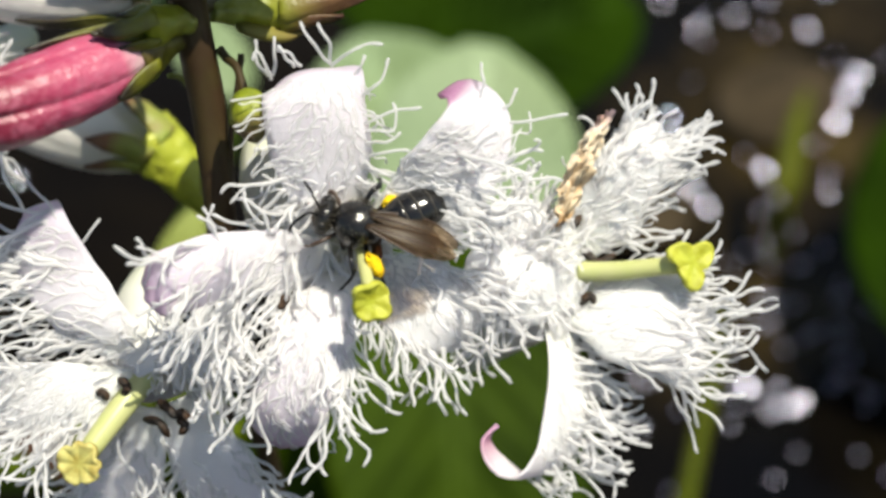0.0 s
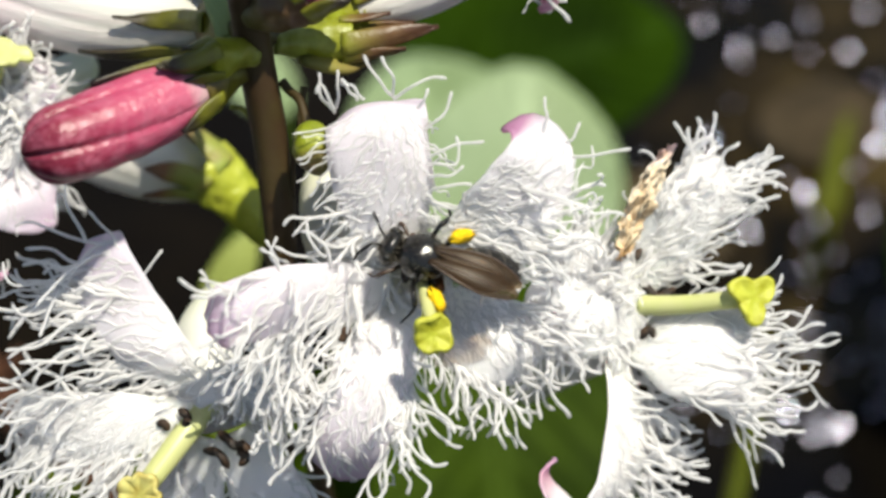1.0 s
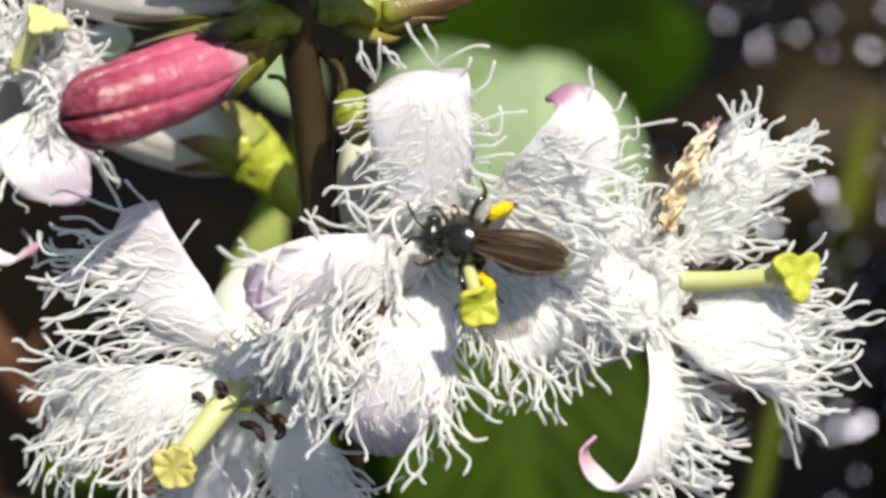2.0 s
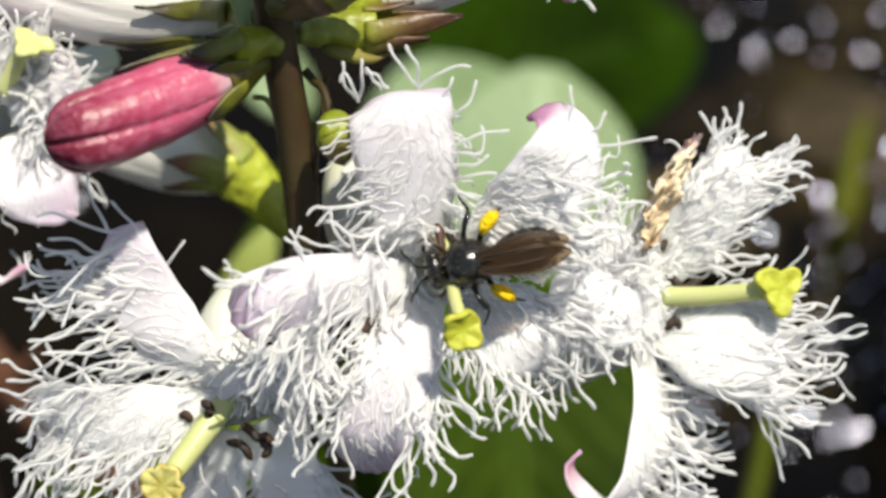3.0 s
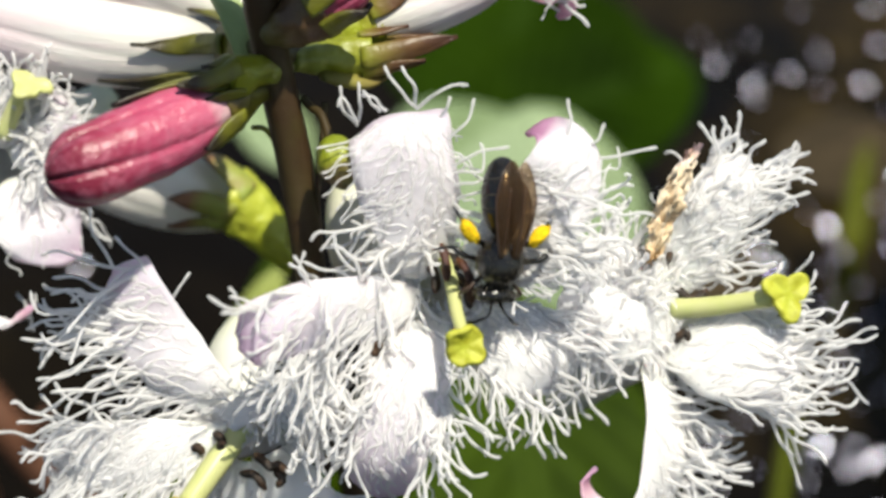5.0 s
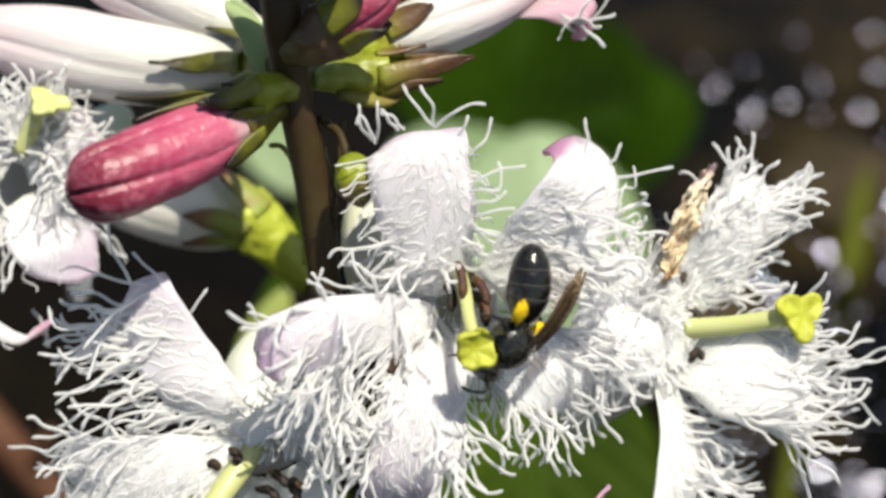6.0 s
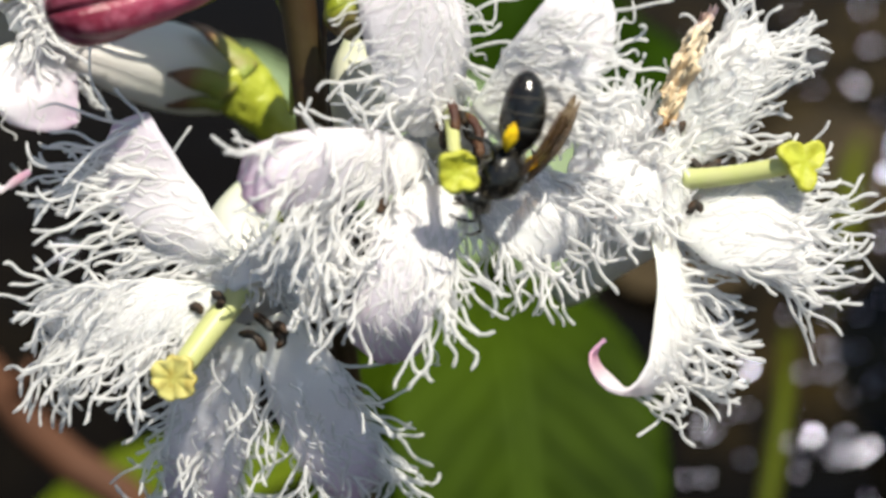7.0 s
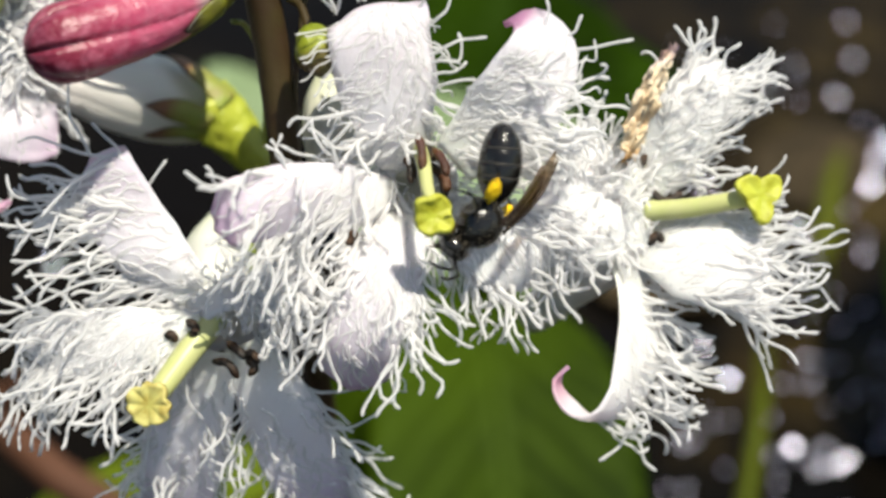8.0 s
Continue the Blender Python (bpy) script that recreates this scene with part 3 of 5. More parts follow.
stigma(flower_b, at(20.28, -0.92, 1.0), way(0.35, 0.1, 0.93), 1.3, STIGMA, 3, 3)
for p, q, bow in [(at(14.22, -3.38, -1.5), at(15.13, -3.48, -1.5), (0.1, 0.7, 0.2)), (at(13.35, -2.57, -1.5), at(14.22, -2.08, -1.5), (0, 0.5, 0.2)), (at(14.32, -0.13, -1.5), at(16.22, -0.45, -1.2), (0, -0.5, 0.2)), (at(12.86, 1.49, -1.5), at(14.28, 1.81, -1.2), (0, -0.3, 0.2))]:
    anther(flower_b, p, q, way(*bow) * 0.7)
tuft(flower_b, at(12.73, -1.58, -0.5), (0.4, 0, 1), 2.6, 100, 1.4, 62)
# the shrivelled edge of its upper petal
_s = Soup()
_r = np.random.default_rng(5)
_q = np.linspace(0, 1, 44)
_x = np.linspace(-1, 1, 9)
for k in range(3):
    _w = curve_points([at(13.03, 1.25, 0.2), at(13.73, 3.53, 0.7), at(14.53, 5.67, 1.1), at(15.59, 7.48, 1.0)], 44)
    _n0 = np.stack([np.interp(_q, np.linspace(0, 1, 14), _r.normal(0, 1, 14)) for _ in range(9)], 1)
    _n1 = np.interp(_q, np.linspace(0, 1, 12), _r.uniform(0.5, 1.15, 12)) * np.sin(math.pi * np.clip(_q, 0.05, 0.95)) ** 0.4
    _g = _w[:, None] + np.array(way(0.85, 0.33, 0.35 * k - 0.35))[None, None] * ((_x[None] + 0.15 * _n0) * _n1[:, None])[..., None] * (1.25 - 0.2 * k) * MM
    _g = _g + np.array(way(-0.2, 0.1, 1)) * ((0.42 * _n0 + 0.22 * k) * MM)[..., None] + _r.normal(0, 0.05, _g.shape) * MM
    _s.sheet(_g, _q)
part("withered_edge", _s, WITHERED, flower_b, "crumpled tan withered petal edge")

# the lower flower, which faces down to the side
flower_c = corolla([at(-10.65, -0.98, -6.0), at(-11.23, -2.95, -3.5), at(-10.58, -5.11, -0.5), at(-9.79, -7.57, 1.0)], [1.0, 1.5, 2.0, 2.0], "open white flower with dark anthers and a yellow style")
petal(flower_c, [at(-11.00, -5.48, 1.5), at(-12.76, -4.18, 2.5), at(-14.56, -2.14, 3.0), at(-15.77, 0.19, 3.2), at(-16.49, 1.59, 2.6), at(-17.14, 2.25, 1.0)], 4.2, (-0.35, 0.1, 0.95), 74, 3.6, (-0.7, -0.15, 0.05), 0.2, 0.35, 0.05, tip=0.7,
      sides=(-0.95, 0.75, 0.93), reach=(0.04, 0.84), seed=11, face=1.0)
petal(flower_c, [at(-11.05, -7.46, 2.5), at(-13.78, -7.73, 3.0), at(-17.03, -7.95, 2.2), at(-19.85, -7.83, 0.6), at(-21.99, -7.48, -1.2)], 3.7, (-0.2, 0.1, 1), 104, 3.4, (-0.35, -0.5, 0.05), 0.22, 0.35, 0.45, tip=0.5, sides=(-0.95, 0.95, 0.72), mat=PETAL_PLAIN, seed=12, face=1.4)
petal(flower_c, [at(-10.53, -8.64, 1.5), at(-11.65, -11.49, 0.0), at(-12.88, -14.52, -2.2), at(-13.84, -17.43, -5.0), at(-14.44, -19.83, -8.0)], 4.8, (-0.1, -0.6, 0.8), 80, 2.8, (-0.05, -0.4, 0.1), 0.3, 0.5, 0.45, tip=0.6, seed=13)
petal(flower_c, [at(-8.79, -8.32, 1.5), at(-7.65, -11.33, 0.0), at(-6.61, -14.19, -2.2), at(-5.64, -16.93, -5.0), at(-5.11, -19.03, -8.0)], 4.6, (0.1, -0.6, 0.8), 60, 3.0, (0.2, -0.45, 0.1), 0.3, 0.5, 0.45, tip=0.75, seed=14, reach=(0.25, 0.97))
petal(flower_c, [at(-9.00, -6.62, 1.0), at(-7.42, -5.71, 3.0), at(-5.93, -5.47, 4.5), at(-4.84, -6.05, 5.0)], 3.6, (0.1, 0.2, 1), 65, 2.3, (0.0, -0.5, 0.1), 0.3, 0.5, 0.4, tip=0.6, mat=PETAL_PLAIN, seed=15)
cone("style", [at(-10.37, -6.75, 1.5), at(-11.63, -8.52, 2.8), at(-13.34, -10.88, 4.0)], [0.8, 0.72, 0.62], STYLE, flower_c, 12, n=12, label="pale yellow green style")
stigma(flower_c, at(-13.74, -11.44, 4.4), way(-0.15, -0.15, 0.95), 1.2, STIGMA_OLD, 4, 9)
for p, q, bow in [(at(-11.77, -6.95, 3.0), at(-11.55, -7.89, 3.0), (0.5, 0, 0.4)), (at(-12.85, -7.89, 3.0), at(-12.39, -8.10, 3.0), (0, 0.3, 0.3)), (at(-10.43, -9.22, 3.0), at(-9.07, -10.21, 3.0), (0.2, 0.3, 0.3)), (at(-9.59, -8.20, 3.0), at(-8.66, -9.13, 3.0), (0.3, -0.2, 0.3)),
                  (at(-8.64, -9.11, 3.2), at(-7.87, -9.42, 3.2), (0, 0.5, 0.3)), (at(-8.44, -10.06, 3.0), at(-8.57, -9.13, 3.0), (0.4, 0, 0.3)), (at(-6.02, -8.51, 3.0), at(-5.84, -9.44, 3.0), (0.3, 0, 0.3))]:
    anther(flower_c, p, q, way(*bow) * 0.5)

tuft(flower_c, at(-10.19, -5.79, 3.2), (-0.2, -0.3, 1), 1.7, 50, 1.2, 63)

# a flower on the far side of the spike
flower_d = corolla([at(-19.84, 13.65, -12.0), at(-22.10, 11.54, -9.0), at(-24.10, 9.96, -7.0), at(-24.99, 8.77, -5.0)], [1.0, 1.5, 2.2, 3.0], "open white flower on the shaded side of the spike")
petal(flower_d, [at(-24.72, 8.11, -5.50), at(-23.35, 6.55, -4.50), at(-21.94, 5.12, -4.00), at(-20.91, 3.99, -4.50), at(-20.28, 3.54, -5.00)], 5.2, (0.45, 0.1, 0.85), 14, 2.3, (-0.1, -0.4, 0.1), 0.26, 0.4, 0.3, tip=0.12, cup=0.3, seed=16)
petal(flower_d, [at(-24.32, 9.77, -5.0), at(-22.43, 10.68, -4.0), at(-21.09, 11.68, -4.0), at(-20.46, 12.46, -5.0)], 4.2, (0.1, 0.2, 1), 90, 2.5, (-0.3, -0.1, 0.1), 0.26, 0.4, 0.5, tip=0.6, seed=17)
petal(flower_d, [at(-28.35, 4.74, -5.0), at(-27.25, 2.03, -4.0), at(-26.09, 0.37, -4.0), at(-24.59, -0.37, -4.0), at(-22.92, 0.53, -4.0)], 0.8, (0.5, 0.3, 0.8), 5, 2.4, (-0.2, -0.2, 0.1), 0.3, 0.4, 0.3, PETAL_ROSE, tip=0.3, seed=18)
petal(flower_d, [at(-25.66, 9.44, -5.0), at(-27.42, 10.68, -4.0), at(-29.75, 11.01, -4.0)], 4.2, (-0.1, 0.1, 1), 110, 2.6, (0.3, -0.2, 0.1), 0.26, 0.4, 0.5, tip=0.6, seed=19)
petal(flower_d, [at(-24.99, 10.11, -5.0), at(-24.59, 11.68, -4.0), at(-24.42, 13.34, -4.0)], 4.2, (0, 0.1, 1), 150, 2.8, (0, 0, 0.1), 0.33, 0.6, 0.5, tip=0.6, seed=20)
cone("style", [at(-24.42, 10.68, -4.0), at(-23.20, 12.56, -3.0), at(-22.60, 13.15, -2.5)], [0.55, 0.5, 0.5], STYLE, flower_d, 12, n=10)
stigma(flower_d, at(-22.32, 13.25, -2.0), way(0.3, 0.6, 0.6), 1.1, STYLE, 3, 12)


def strands(flower, lines):
    """Single long hairs that stand clear of the rest."""
    for points in lines:
        line = curve_points(points, 16)
        s = np.linspace(0, 1, 16)
        line = line + np.array(way(0.7, 0.7, 0.1)) * (0.06 * MM * np.sin(9 * s + 40 * line[0, 0] / MM))[:, None]
        part("hair", Soup().tube(line, 0.088 * MM * np.r_[np.linspace(1.15, 0.85, 13), 1.0, 1.2, 0.7], 6), HAIR, flower)


strands(flower_a, [[at(-3.19, 9.38, 5.50), at(-3.74, 10.27, 6.00), at(-3.78, 11.37, 6.00)], [at(-3.04, 9.19, 5.50), at(-3.31, 10.16, 6.20), at(-3.80, 10.67, 6.20), at(-3.94, 10.19, 6.20)], [at(-2.93, 9.55, 5.00), at(-2.76, 10.47, 6.00), at(-2.84, 11.45, 6.00)], [at(-1.79, 9.88, 5.50), at(-2.29, 10.55, 6.20), at(-2.64, 10.99, 6.20)], [at(-1.42, 9.92, 5.50), at(-2.05, 10.59, 6.00), at(-2.65, 10.83, 6.00)],
                   [at(0.17, 10.10, 5.50), at(-0.66, 10.93, 6.50), at(-1.36, 12.23, 6.50)], [at(0.18, 10.16, 5.50), at(0.13, 11.11, 6.50), at(-0.46, 12.14, 6.50)], [at(0.23, 9.97, 5.50), at(1.23, 10.57, 6.50), at(2.16, 10.99, 6.50), at(3.00, 10.92, 6.50)], [at(1.30, 9.28, 5.50), at(1.87, 9.88, 6.20), at(2.01, 10.42, 6.20)]])
strands(flower_a, [[at(1.62, 8.13, 5.50), at(2.42, 8.67, 6.20), at(3.03, 9.26, 6.20), at(3.26, 10.25, 6.20)], [at(1.90, 6.79, 5.50), at(2.76, 7.10, 6.20), at(3.79, 7.51, 6.20), at(5.05, 7.61, 6.20)], [at(1.96, 6.43, 5.50), at(2.69, 6.38, 6.20), at(3.56, 6.43, 6.20), at(3.66, 7.24, 6.20), at(3.49, 7.87, 6.20)], [at(2.01, 6.33, 5.00), at(2.57, 6.66, 5.60), at(2.76, 6.96, 5.60)],
                   [at(2.10, 5.79, 5.50), at(3.01, 5.78, 6.20), at(3.52, 5.95, 6.20), at(3.89, 6.27, 6.20)], [at(2.15, 5.00, 5.50), at(3.00, 5.24, 6.20), at(4.42, 5.33, 6.20)], [at(5.21, 5.53, 5.50), at(5.39, 6.22, 6.20), at(5.94, 6.81, 6.20)], [at(-2.26, 3.89, 5.50), at(-3.18, 3.68, 6.20), at(-4.38, 3.46, 6.20), at(-5.24, 2.57, 6.20)]])
strands(flower_a, [[at(-7.73, -0.12, 8.80), at(-8.66, -0.04, 9.50), at(-9.73, 0.39, 9.50)], [at(-5.51, 0.40, 7.50), at(-6.04, 1.39, 8.00), at(-6.76, 1.99, 8.00)], [at(-5.74, 0.58, 7.50), at(-6.23, 1.54, 7.80), at(-5.98, 2.51, 7.80)], [at(-3.43, 1.49, 6.50), at(-4.09, 2.04, 7.20), at(-4.42, 3.29, 7.20)]])
strands(flower_a, [[at(8.76, 6.80, 6.0), at(10.96, 6.85, 6.5), at(12.90, 7.21, 6.5)], [at(8.67, 7.40, 6.0), at(9.70, 7.66, 6.5), at(10.12, 8.56, 6.5)], [at(8.20, 8.05, 6.5), at(8.34, 8.96, 7.0), at(8.22, 9.91, 7.0)],
                   [at(-9.15, -0.41, 9.0), at(-9.53, 0.46, 9.5), at(-9.74, 0.84, 9.5)], [at(-5.54, 1.08, 6.0), at(-6.22, 1.67, 7.0), at(-6.58, 2.41, 7.0)], [at(-2.95, 3.80, 2.0), at(-4.00, 2.98, 3.0), at(-5.25, 2.83, 3.0)]])
strands(flower_b, [[at(20.07, -8.21, -1.0), at(20.33, -9.99, -1.0), at(20.72, -11.54, -1.0), at(20.94, -11.99, -1.0)], [at(15.06, -12.25, -1.0), at(15.79, -12.03, -0.5), at(16.59, -12.45, -0.5)], [at(12.80, -13.22, -1.0), at(13.54, -12.99, -0.5), at(13.76, -14.12, -0.5)]])
strands(flower_c, [[at(-16.89, 2.36, 3.0), at(-17.70, 4.33, 4.0), at(-17.88, 6.64, 4.0)], [at(-15.03, 1.43, 3.0), at(-15.51, 2.81, 3.5), at(-16.71, 3.98, 3.5)], [at(-4.61, -13.25, 0.0), at(-3.01, -13.15, 0.0), at(-1.47, -12.45, 0.0)], [at(-14.09, 0.03, 3.0), at(-13.34, 0.90, 3.5), at(-12.66, 1.82, 3.5)],
                   [at(-14.87, -4.73, 4.0), at(-17.24, -4.86, 4.5), at(-19.99, -6.08, 4.5)], [at(-20.09, -11.37, 1.0), at(-21.25, -12.26, 1.5), at(-21.40, -13.84, 1.5)]])

# ---- buds ----
def axis_frame(points, n):
    """A smooth line with two cross directions carried along it."""
    line = curve_points(points, n)
    tan = unit(np.gradient(line, axis=0))
    a = np.zeros_like(line)
    a[0] = unit(np.cross(tan[0], (0.31, 0.22, 0.92)))
    for i in range(1, n):
        a[i] = unit(a[i - 1] - tan[i] * (a[i - 1] @ tan[i]))
    return line, tan, a, np.cross(tan, a)


def smooth_radii(radii, n):
    q = curve_points([(i / (len(radii) - 1), v, 0) for i, v in enumerate(radii)], 300)
    return np.clip(np.interp(np.linspace(0, 1, n), q[:, 0], q[:, 1]), 0.02, None) * MM


def bud(points, radii, mat, label, creases=5, depth=0.08, twist=0.7, start=0.0, lobes=0.35, n=46, k=90, lump=0.03, blunt=0.0):
    """A closed bud of furled petals: narrow creases between them, deeper towards the blunt tip, where each petal ends in its own lobe."""
    pick = (400 * (1 - (1 - np.linspace(0, 1, n)) ** 1.6)).astype(int)
    line, tan, a, b = (q[pick] for q in axis_frame(points, 401))
    s = pick / 400
    r = smooth_radii(radii, 401)[pick]
    if blunt:
        r = r * np.sqrt(np.clip(1 - np.clip((s - 1 + blunt) / blunt, 0, 1) ** 2.4, 0.002, 1))
    fi = np.linspace(0, 2 * math.pi, k, endpoint=False)
    grid = np.zeros((n, k, 3))
    for i in range(n):
        w = (fi - start - twist * s[i] ** 1.5) * creases / (2 * math.pi) % 1.0
        gap = np.minimum(w, 1 - w)
        cut = np.exp(-(gap / 0.07) ** 2) + 0.5 * np.exp(-((gap - 0.5) / 0.05) ** 2) * (1 - s[i])
        rr = r[i] * (1 - depth * (0.45 + 1.6 * s[i] ** 3) * cut + 0.05 * s[i] * np.cos(2 * math.pi * (w - 0.5)))
        far = lobes * MM * np.clip((s[i] - 0.72) / 0.28, 0, 1) ** 2 * (0.5 - cut)
        p = line[i] + np.outer(rr * np.cos(fi), a[i]) + np.outer(rr * np.sin(fi), b[i]) + np.outer(far, tan[i])
        if lump:
            p = p + (p - line[i]) * np.array([lump * noise.noise(Vector(q) * 900) for q in p])[:, None]
        grid[i] = p
    return part("bud", Soup().sheet(grid, s, True, True), mat, raceme, label)


def calyx(parent, points, radii, sepals, mouth=0.55, mat=None, sepal_mat=None, label="", lump=0.10):
    """A lumpy green cup along a line, whose mouth lies at a share of it, with pointed lobes that go on along the bud.
    sepals: way it faces, how far it reaches along the line, width in millimetres, how far its tip stands off."""
    n, k = 40, 40
    line, tan, a, b = axis_frame(points, n)
    r = smooth_radii(radii, n)
    m = int(mouth * n)
    fi = np.linspace(0, 2 * math.pi, k, endpoint=False)
    grid = np.zeros((m, k, 3))
    for i in range(m):
        rr = r[i] * (1 + 0.05 * np.cos(5 * fi) * i / m)
        p = line[i] + np.outer(rr * np.cos(fi), a[i]) + np.outer(rr * np.sin(fi), b[i])
        lumps = np.array([noise.noise(Vector(q) * 1100) + 0.6 * noise.noise(Vector(q) * 2300) for q in p])
        grid[i] = p + (p - line[i]) * (lump * lumps)[:, None]
    cup = part("calyx", Soup().sheet(grid, np.linspace(0, 1, m), True, True), mat or CALYX, parent, label)
    for turn, reach, width, off in sepals:
        t = np.array(way(*turn))
        rows, cols = 16, 9
        last = min(n - 1, int(reach * n))
        idx = np.linspace(m - 4, last, rows)
        x = np.linspace(-1, 1, cols)
        grid = np.zeros((rows, cols, 3))
        for q in range(rows):
            u = q / (rows - 1)
            i0 = int(idx[q])
            i1, f = min(i0 + 1, n - 1), idx[q] - i0
            c = line[i0] * (1 - f) + line[i1] * f
            ax, rad = tan[i0], r[i0] * (1 - f) + r[i1] * f
            out = unit(t - ax * (t @ ax))
            side = np.cross(ax, out)
            half = 0.5 * width * MM * max(0.10, (1 - u ** 2.2) * (0.85 + 0.3 * u)) / max(rad, 0.3 * MM)
            half = min(half, 1.1)
            rise = rad * 1.02 + 0.10 * MM + off * MM * u ** 2
            for w in range(cols):
                g = half * x[w]
                grid[q, w] = c + (out * math.cos(g) + side * math.sin(g)) * (rise - 0.05 * MM * abs(x[w]) + 0.05 * MM * math.sin(5 * u + 3 * x[w]))
        thicken(part("sepal", Soup().sheet(grid, np.linspace(0, 1, rows)), sepal_mat or SEPAL, cup if parent is raceme else parent), 0.2)
    return cup


def pedicel(points, r=0.5, mat=None):
    cone("pedicel", points, [r * 1.15, r, r, r * 1.3], mat or STEM, raceme, 12, n=20, lobes=5, depth=0.1)


pink = bud([at(-9.77, 10.85, 5.40), at(-10.79, 10.39, 6.00), at(-12.50, 9.44, 7.00), at(-14.56, 8.33, 8.40), at(-16.44, 7.42, 9.60), at(-17.79, 6.93, 10.20), at(-18.37, 6.76, 10.40)], [1.3, 1.75, 2.05, 2.12, 2.15, 2.12, 2.08, 2.0], BUD_PINK, "plump deep pink flower bud with rolled petals", 5, 0.10, 0.5, 0.75, 0.7, n=64, lump=0.035, blunt=0.2)
calyx(pink, [at(-8.02, 11.67, 4.20), at(-9.05, 11.25, 4.90), at(-10.06, 10.71, 5.60), at(-11.65, 9.88, 6.50), at(-13.48, 8.93, 7.60), at(-15.38, 7.93, 8.90)], [0.6, 1.3, 1.85, 2.08, 2.14, 2.15], [((-0.2, 0.55, 0.8), 0.55, 1.7, 0.35), ((0.1, -0.75, 0.6), 0.56, 1.6, 0.1), ((0.1, 1, -0.1), 0.88, 1.4, 0.15), ((0.2, -0.6, -0.7), 0.6, 1.5, 0.1), ((0.2, 0.3, -1), 0.6, 1.5, 0.1)], 0.36, CALYX_DARK, SEPAL_DARK)
pedicel([at(-7.34, 12.07, 4.00), at(-7.56, 11.92, 4.00), at(-7.81, 11.76, 4.10), at(-8.08, 11.64, 4.20)], 0.6)
blush = bud([at(-10.60, 15.06, -2.44), at(-12.50, 15.32, -4.10), at(-15.35, 15.60, -5.05), at(-18.81, 16.19, -5.44), at(-22.26, 17.04, -5.74), at(-26.04, 17.91, -5.84), at(-29.55, 18.72, -6.23), at(-31.69, 19.20, -6.49)], [1.1, 1.8, 2.4, 2.65, 2.6, 2.4, 1.9, 1.1, 0.15], BUD_BLUSH, "large white bud flushed with pink along its furled petals", 5, 0.06, 0.5, 0.4, 0.0, lump=0.0)
calyx(blush, [at(-7.82, 13.79, 3.76), at(-9.52, 14.56, -0.10), at(-11.39, 15.17, -3.35), at(-13.61, 15.46, -4.80), at(-16.04, 15.68, -5.12), at(-18.81, 16.19, -5.44)], [0.6, 1.25, 1.75, 2.1, 2.5, 2.65], [((0.0, -0.1, 1), 0.80, 1.3, 0.4), ((0, -0.85, 0.55), 0.93, 1.3, 0.2), ((0, 0.95, 0.4), 0.68, 1.3, 0.2), ((0, 0.4, -0.9), 0.6, 1.3, 0.2), ((0, -0.5, -0.9), 0.6, 1.3, 0.2)], 0.36, CALYX_DARK, SEPAL_DARK)
pedicel([at(-7.31, 13.41, 4.40), at(-7.45, 13.51, 4.20), at(-7.65, 13.64, 4.00), at(-7.88, 13.78, 3.80)], 0.6)
behind = bud([at(-9.61, 16.80, -4.00), at(-11.32, 17.71, -4.50), at(-14.05, 19.15, -5.00), at(-17.41, 20.56, -5.00), at(-21.44, 22.29, -5.00)], [0.8, 1.6, 2.0, 2.1, 1.9, 0.8], BUD_BLUSH, "white bud behind the flushed bud", 5, 0.06, 0.5, 0.2, 0.0, lump=0.0)
pedicel([at(-7.72, 14.67, 3.50), at(-8.18, 15.25, 1.00), at(-8.93, 16.17, -2.00), at(-9.77, 16.94, -4.00)], 0.28)
white = bud([at(-12.69, 6.86, -15.20), at(-14.11, 7.35, -14.70), at(-16.52, 8.01, -13.70), at(-19.18, 8.41, -12.20), at(-21.40, 8.58, -10.70), at(-23.32, 8.72, -9.70), at(-24.55, 8.86, -9.70)], [2.0, 2.6, 2.8, 2.65, 2.25, 1.6, 1.0, 0.2], BUD_WHITE, "long smooth white flower bud", 5, 0.025, 0.5, 0.3, 0.0, lump=0.0)
calyx(white, [at(-8.03, 2.15, -14.50), at(-9.15, 3.42, -14.30), at(-10.72, 5.35, -14.00), at(-12.46, 6.99, -13.70), at(-14.43, 7.84, -13.60), at(-16.93, 8.25, -13.30)], [0.85, 1.25, 1.75, 2.15, 2.6, 2.8], [((-0.35, 0.75, 0.55), 0.83, 1.9, 0.1), ((-0.2, -0.35, 0.95), 0.90, 1.8, 0.25), ((-0.1, -0.95, 0.3), 0.92, 1.7, 0.1), ((0.1, 0.3, -1), 0.8, 1.7, 0.1), ((0, -0.7, -0.7), 0.8, 1.7, 0.1)], 0.62, CALYX_BRIGHT, SEPAL, lump=0.12)
pedicel([at(-5.88, -0.29, -1.5), at(-6.27, 0.37, -6.0), at(-7.44, 1.02, -11.50), at(-8.03, 2.15, -14.50)], 0.7)
small = bud([at(-4.50, 8.30, 4.6), at(-4.30, 7.87, 5.0), at(-4.08, 7.03, 5.2), at(-3.89, 6.33, 5.2), at(-3.78, 5.89, 5.0)], [0.72, 1.05, 1.2, 1.12, 0.8, 0.12], BUD_GREEN, "small round green bud with a brown tip", 5, 0.05, 0.2, 0.3, 0.1, 24, 40, 0.06)
pedicel([at(-6.05, 11.15, 3.0), at(-5.6, 10.6, 3.2), at(-5.0, 10.0, 3.8), at(-4.50, 8.30, 4.6)], 0.24)
